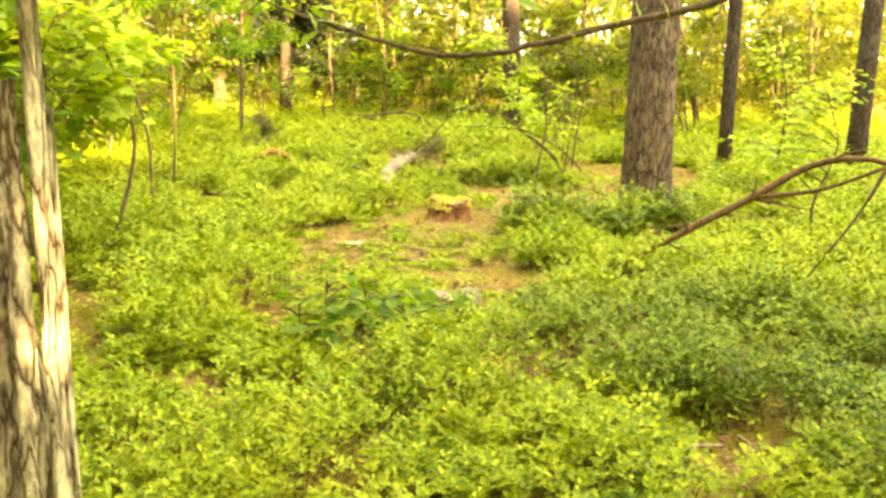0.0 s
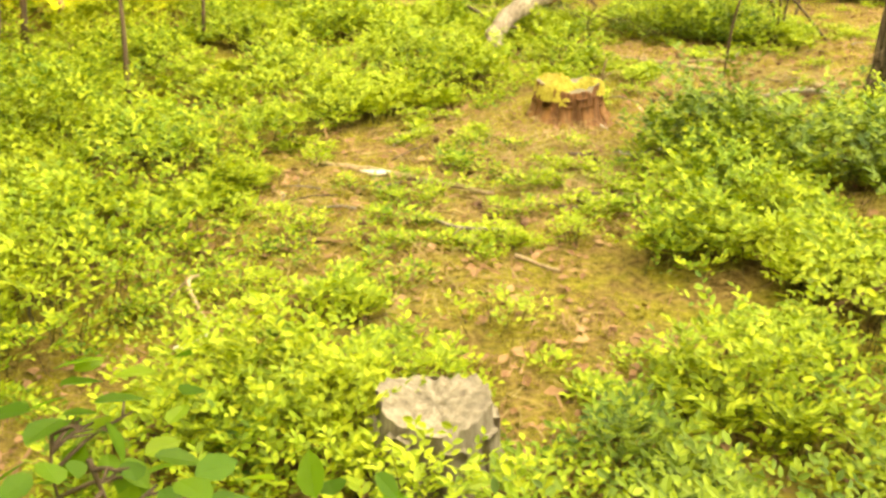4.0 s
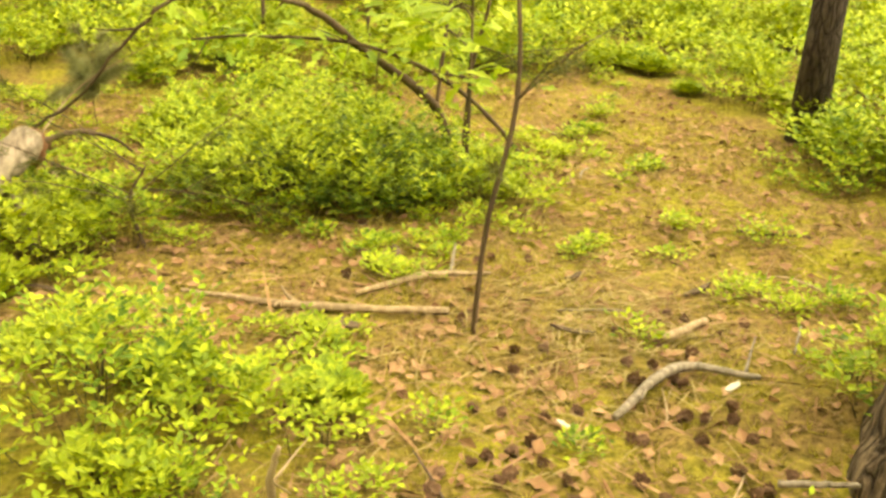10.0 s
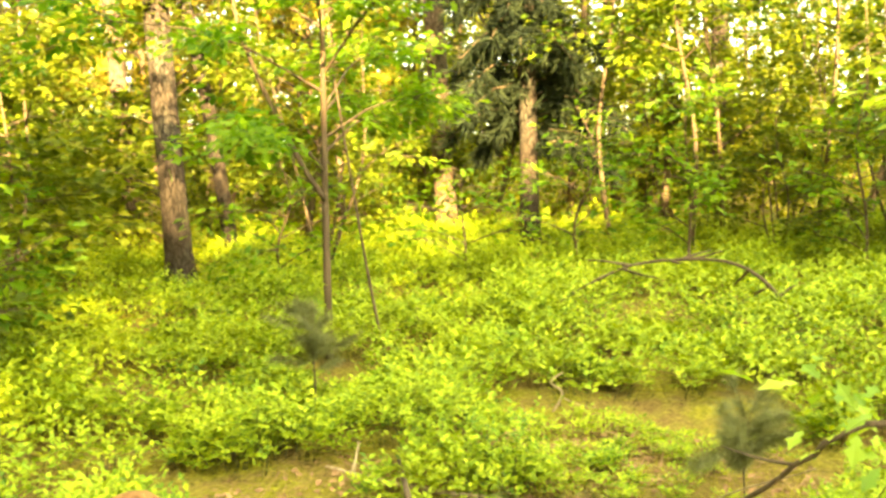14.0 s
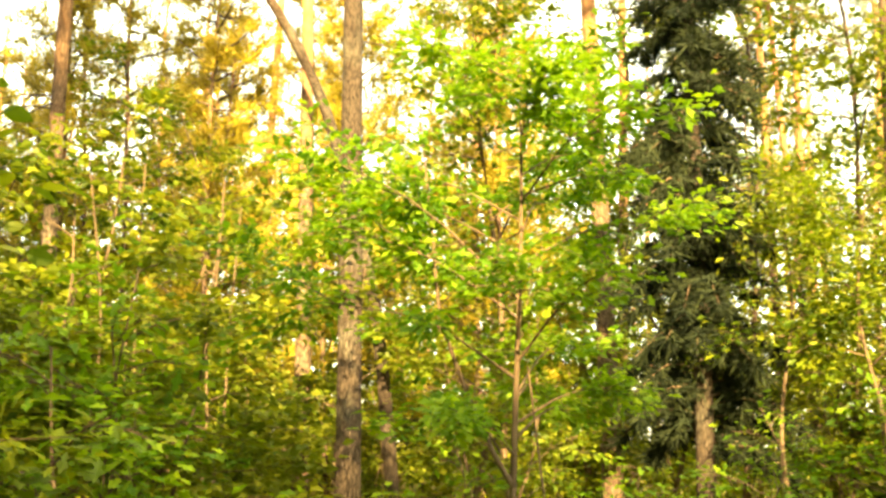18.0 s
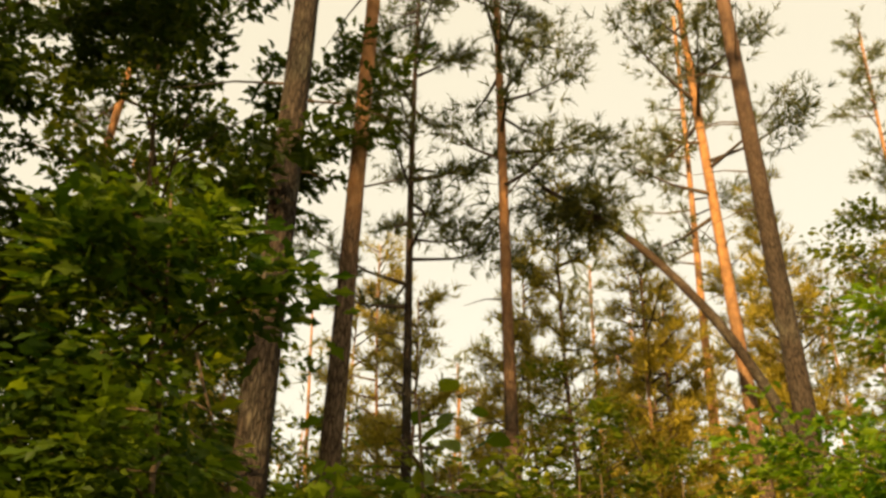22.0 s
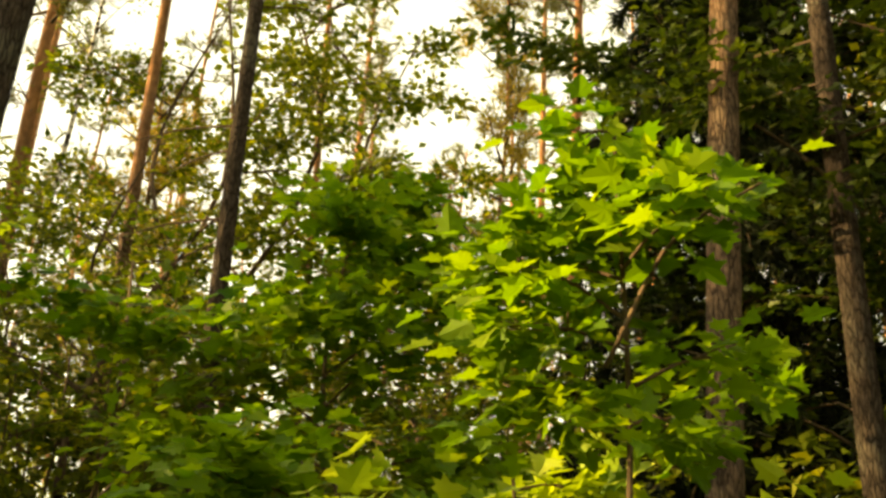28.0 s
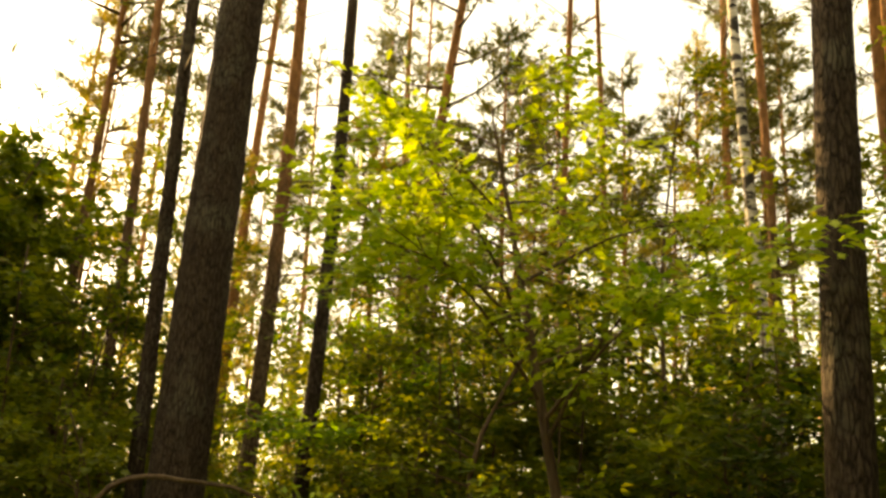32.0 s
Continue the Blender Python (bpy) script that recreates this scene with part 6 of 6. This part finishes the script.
# ---------------------------------------------------------------- pine cones
def cone_mesh():
    hp = Heap()
    core = tube(np.array([(0, 0, -0.022), (0, 0, -0.01), (0, 0, 0.012), (0, 0, 0.028)]), [0.010, 0.017, 0.014, 0.003], 8)
    hp.add(*core)
    scale = (np.array([(0, -0.5, 0), (0, 0.5, 0), (1, 0.42, 0.18), (1.15, 0, 0.32), (1, -0.42, 0.18)]), np.array([(0, 1, 2), (0, 2, 3), (0, 3, 4)]))
    n = 46
    i = np.arange(n)
    z = -0.02 + 0.045 * i / n
    a = i * 2.39996
    d = np.c_[np.cos(a), np.sin(a), -0.2 + 1.1 * i / n]
    r = 0.012 * (1 - 0.6 * i / n)
    x = d / np.linalg.norm(d, axis=1)[:, None]
    y = np.c_[-np.sin(a), np.cos(a), 0 * a]
    turns = np.stack([x, y, np.cross(x, y)], -1)
    hp.add(*scatter(scale, np.c_[r * np.cos(a), r * np.sin(a), z], turns, 0.019 * (1.1 - 0.55 * i / n)))
    return hp


CONES = [(1.2, 9.6), (1.38, 9.54), (0.73, 9.29), (0.91, 9.22), (0.83, 9.16), (0.77, 9.07), (0.94, 9.45), (0.72, 8.84), (0.63, 9.27), (1.52, 9.34), (1.42, 9.30), (0.81, 9.06), (0.92, 9.37), (1.61, 9.97), (1.17, 10.12), (1.02, 10.01), (0.68, 10.78), (1.73, 11.02), (1.79, 11.02), (1.45, 9.93), (1.56, 9.66), (0.63, 9.54)]
cone = part("pine_cone", cone_mesh(), M_CONE, smooth=False)
tagged(cone, "dark brown open pine cone on the moss", "pine cone", "pine cones")
_g = np.random.default_rng(31)
more = [(1.1 + 0.45 * _g.normal(), 9.5 + 0.5 * _g.normal()) for _ in range(60)] + [(_g.uniform(-0.6, 0.5), _g.uniform(6.6, 8.4)) for _ in range(16)] + [(_g.uniform(0.2, 1.8), _g.uniform(10, 12)) for _ in range(14)]
for i, (x, y) in enumerate(CONES + [p for p in more if cover(np.array([p[0]]), np.array([p[1]]))[0] < 0.4]):
    s = _g.uniform(0.5, 0.72)
    m = Matrix.Translation((x, y, float(smooth_height(x, y)) + 0.018)) @ Euler((_g.uniform(0.9, 2.0), _g.uniform(-0.6, 0.6), _g.uniform(0, 6.28))).to_matrix().to_4x4()
    c = copy_thing(cone, m) if i else cone
    c.matrix_basis = m
    c.scale = (s, s, s)


# ---------------------------------------------------------------- litter
def litter():
    g = np.random.default_rng(41)
    n = 60000
    x, y = g.uniform(-2.5, 3.4, n), g.uniform(2.6, 14.0, n)
    ok = cover(x, y) < g.uniform(0.2, 0.9, n)
    x, y = x[ok], y[ok]
    n = len(x)
    a = g.uniform(0, 6.28, n)
    p = np.c_[x, y, smooth_height(x, y) + 0.012]
    w = np.c_[np.cos(a), np.sin(a), g.normal(0, 0.25, n)]
    hp = Heap()
    q = n // 3
    hp.add(*scatter(LEAF_WIDE, p[:q], rotations(w[:q], g, 0.3), 0.04 * g.uniform(0.4, 1.5, q)))
    blade = (np.array([(0, -0.02, 0), (0, 0.02, 0), (1, 0, 0.04)]), np.array([(0, 1, 2)]))
    hp.add(*scatter(blade, p[q:], rotations(w[q:], g, 0.3), 0.11 * g.uniform(0.4, 1.2, n - q) ** np.where(g.uniform(0, 1, n - q) < 0.08, -1.2, 1.0)))
    tagged(part("litter", hp, M_LITTER, smooth=False), "dry needles, twigs and dead leaves on the floor", "litter", kind="stuff")


litter()


def dry_straw():
    """Bleached grass, stalks and fine twigs in loose patches."""
    g = np.random.default_rng(47)
    spots = [(-0.1, 8.2, 0.35, 420), (0.25, 7.9, 0.3, 380), (-0.5, 7.45, 0.3, 260), (0.15, 8.5, 0.25, 120), (-0.5, 6.6, 0.4, 220), (1.45, 10.3, 0.22, 420), (1.2, 10.15, 0.3, 260), (0.55, 7.9, 0.22, 200), (0.1, 7.75, 0.2, 200), (0.9, 3.55, 0.35, 160), (-0.9, 13.3, 0.4, 260), (0.6, 10.6, 0.5, 320), (-0.45, 5.95, 0.4, 200), (2.2, 11.6, 0.6, 260), (0.3, 9.7, 0.5, 220)]
    hp = Heap()
    blade = (np.array([(0, -0.009, 0), (0, 0.009, 0), (0.5, -0.008, 0.06), (0.5, 0.008, 0.06), (1, 0, 0.02)]), np.array([(0, 1, 3), (0, 3, 2), (2, 3, 4)]))
    for cx, cy, r, n in spots:
        n = int(1.3 * n)
        x, y = g.normal(cx, r, n), g.normal(cy, r, n)
        a = g.normal(g.uniform(0, 6.28), 0.9, n)
        w = np.c_[np.cos(a), np.sin(a), np.abs(g.normal(0, 0.16, n))]
        hp.add(*scatter(blade, np.c_[x, y, smooth_height(x, y) + 0.008], rotations(w, g, 0.4), g.uniform(0.06, 0.22, n)))
    tagged(part("dry_straw", hp, M_STRAW, smooth=False), "bleached dry straw and stalks on the floor", "straw", kind="stuff")


dry_straw()


def moss_tufts():
    g = np.random.default_rng(43)
    n = 42000
    x, y = g.uniform(-2.2, 3.4, n), g.uniform(3.0, 14.0, n)
    patch = np.sin(2.7 * x + 1) * np.sin(2.3 * y) + 0.5 * np.sin(6.1 * x) * np.sin(5.3 * y + 1)
    ok = (cover(x, y) < 0.7) & (patch > g.uniform(-1.2, 0.6, n))
    p = np.c_[x, y, smooth_height(x, y)][ok]
    t = tuft(9, 1.0, 0.06, 9, 0.7)
    w = np.c_[g.normal(0, 0.35, (len(p), 2)), np.ones(len(p))]
    hp = Heap().add(*scatter(t, p, rotations(w, g, 1.0), 0.032 * g.uniform(0.5, 1.5, len(p))))
    tagged(part("moss_tufts", hp, M_MOSS, smooth=False), "low yellow-green moss tufts on the floor", "moss", kind="stuff")


moss_tufts()
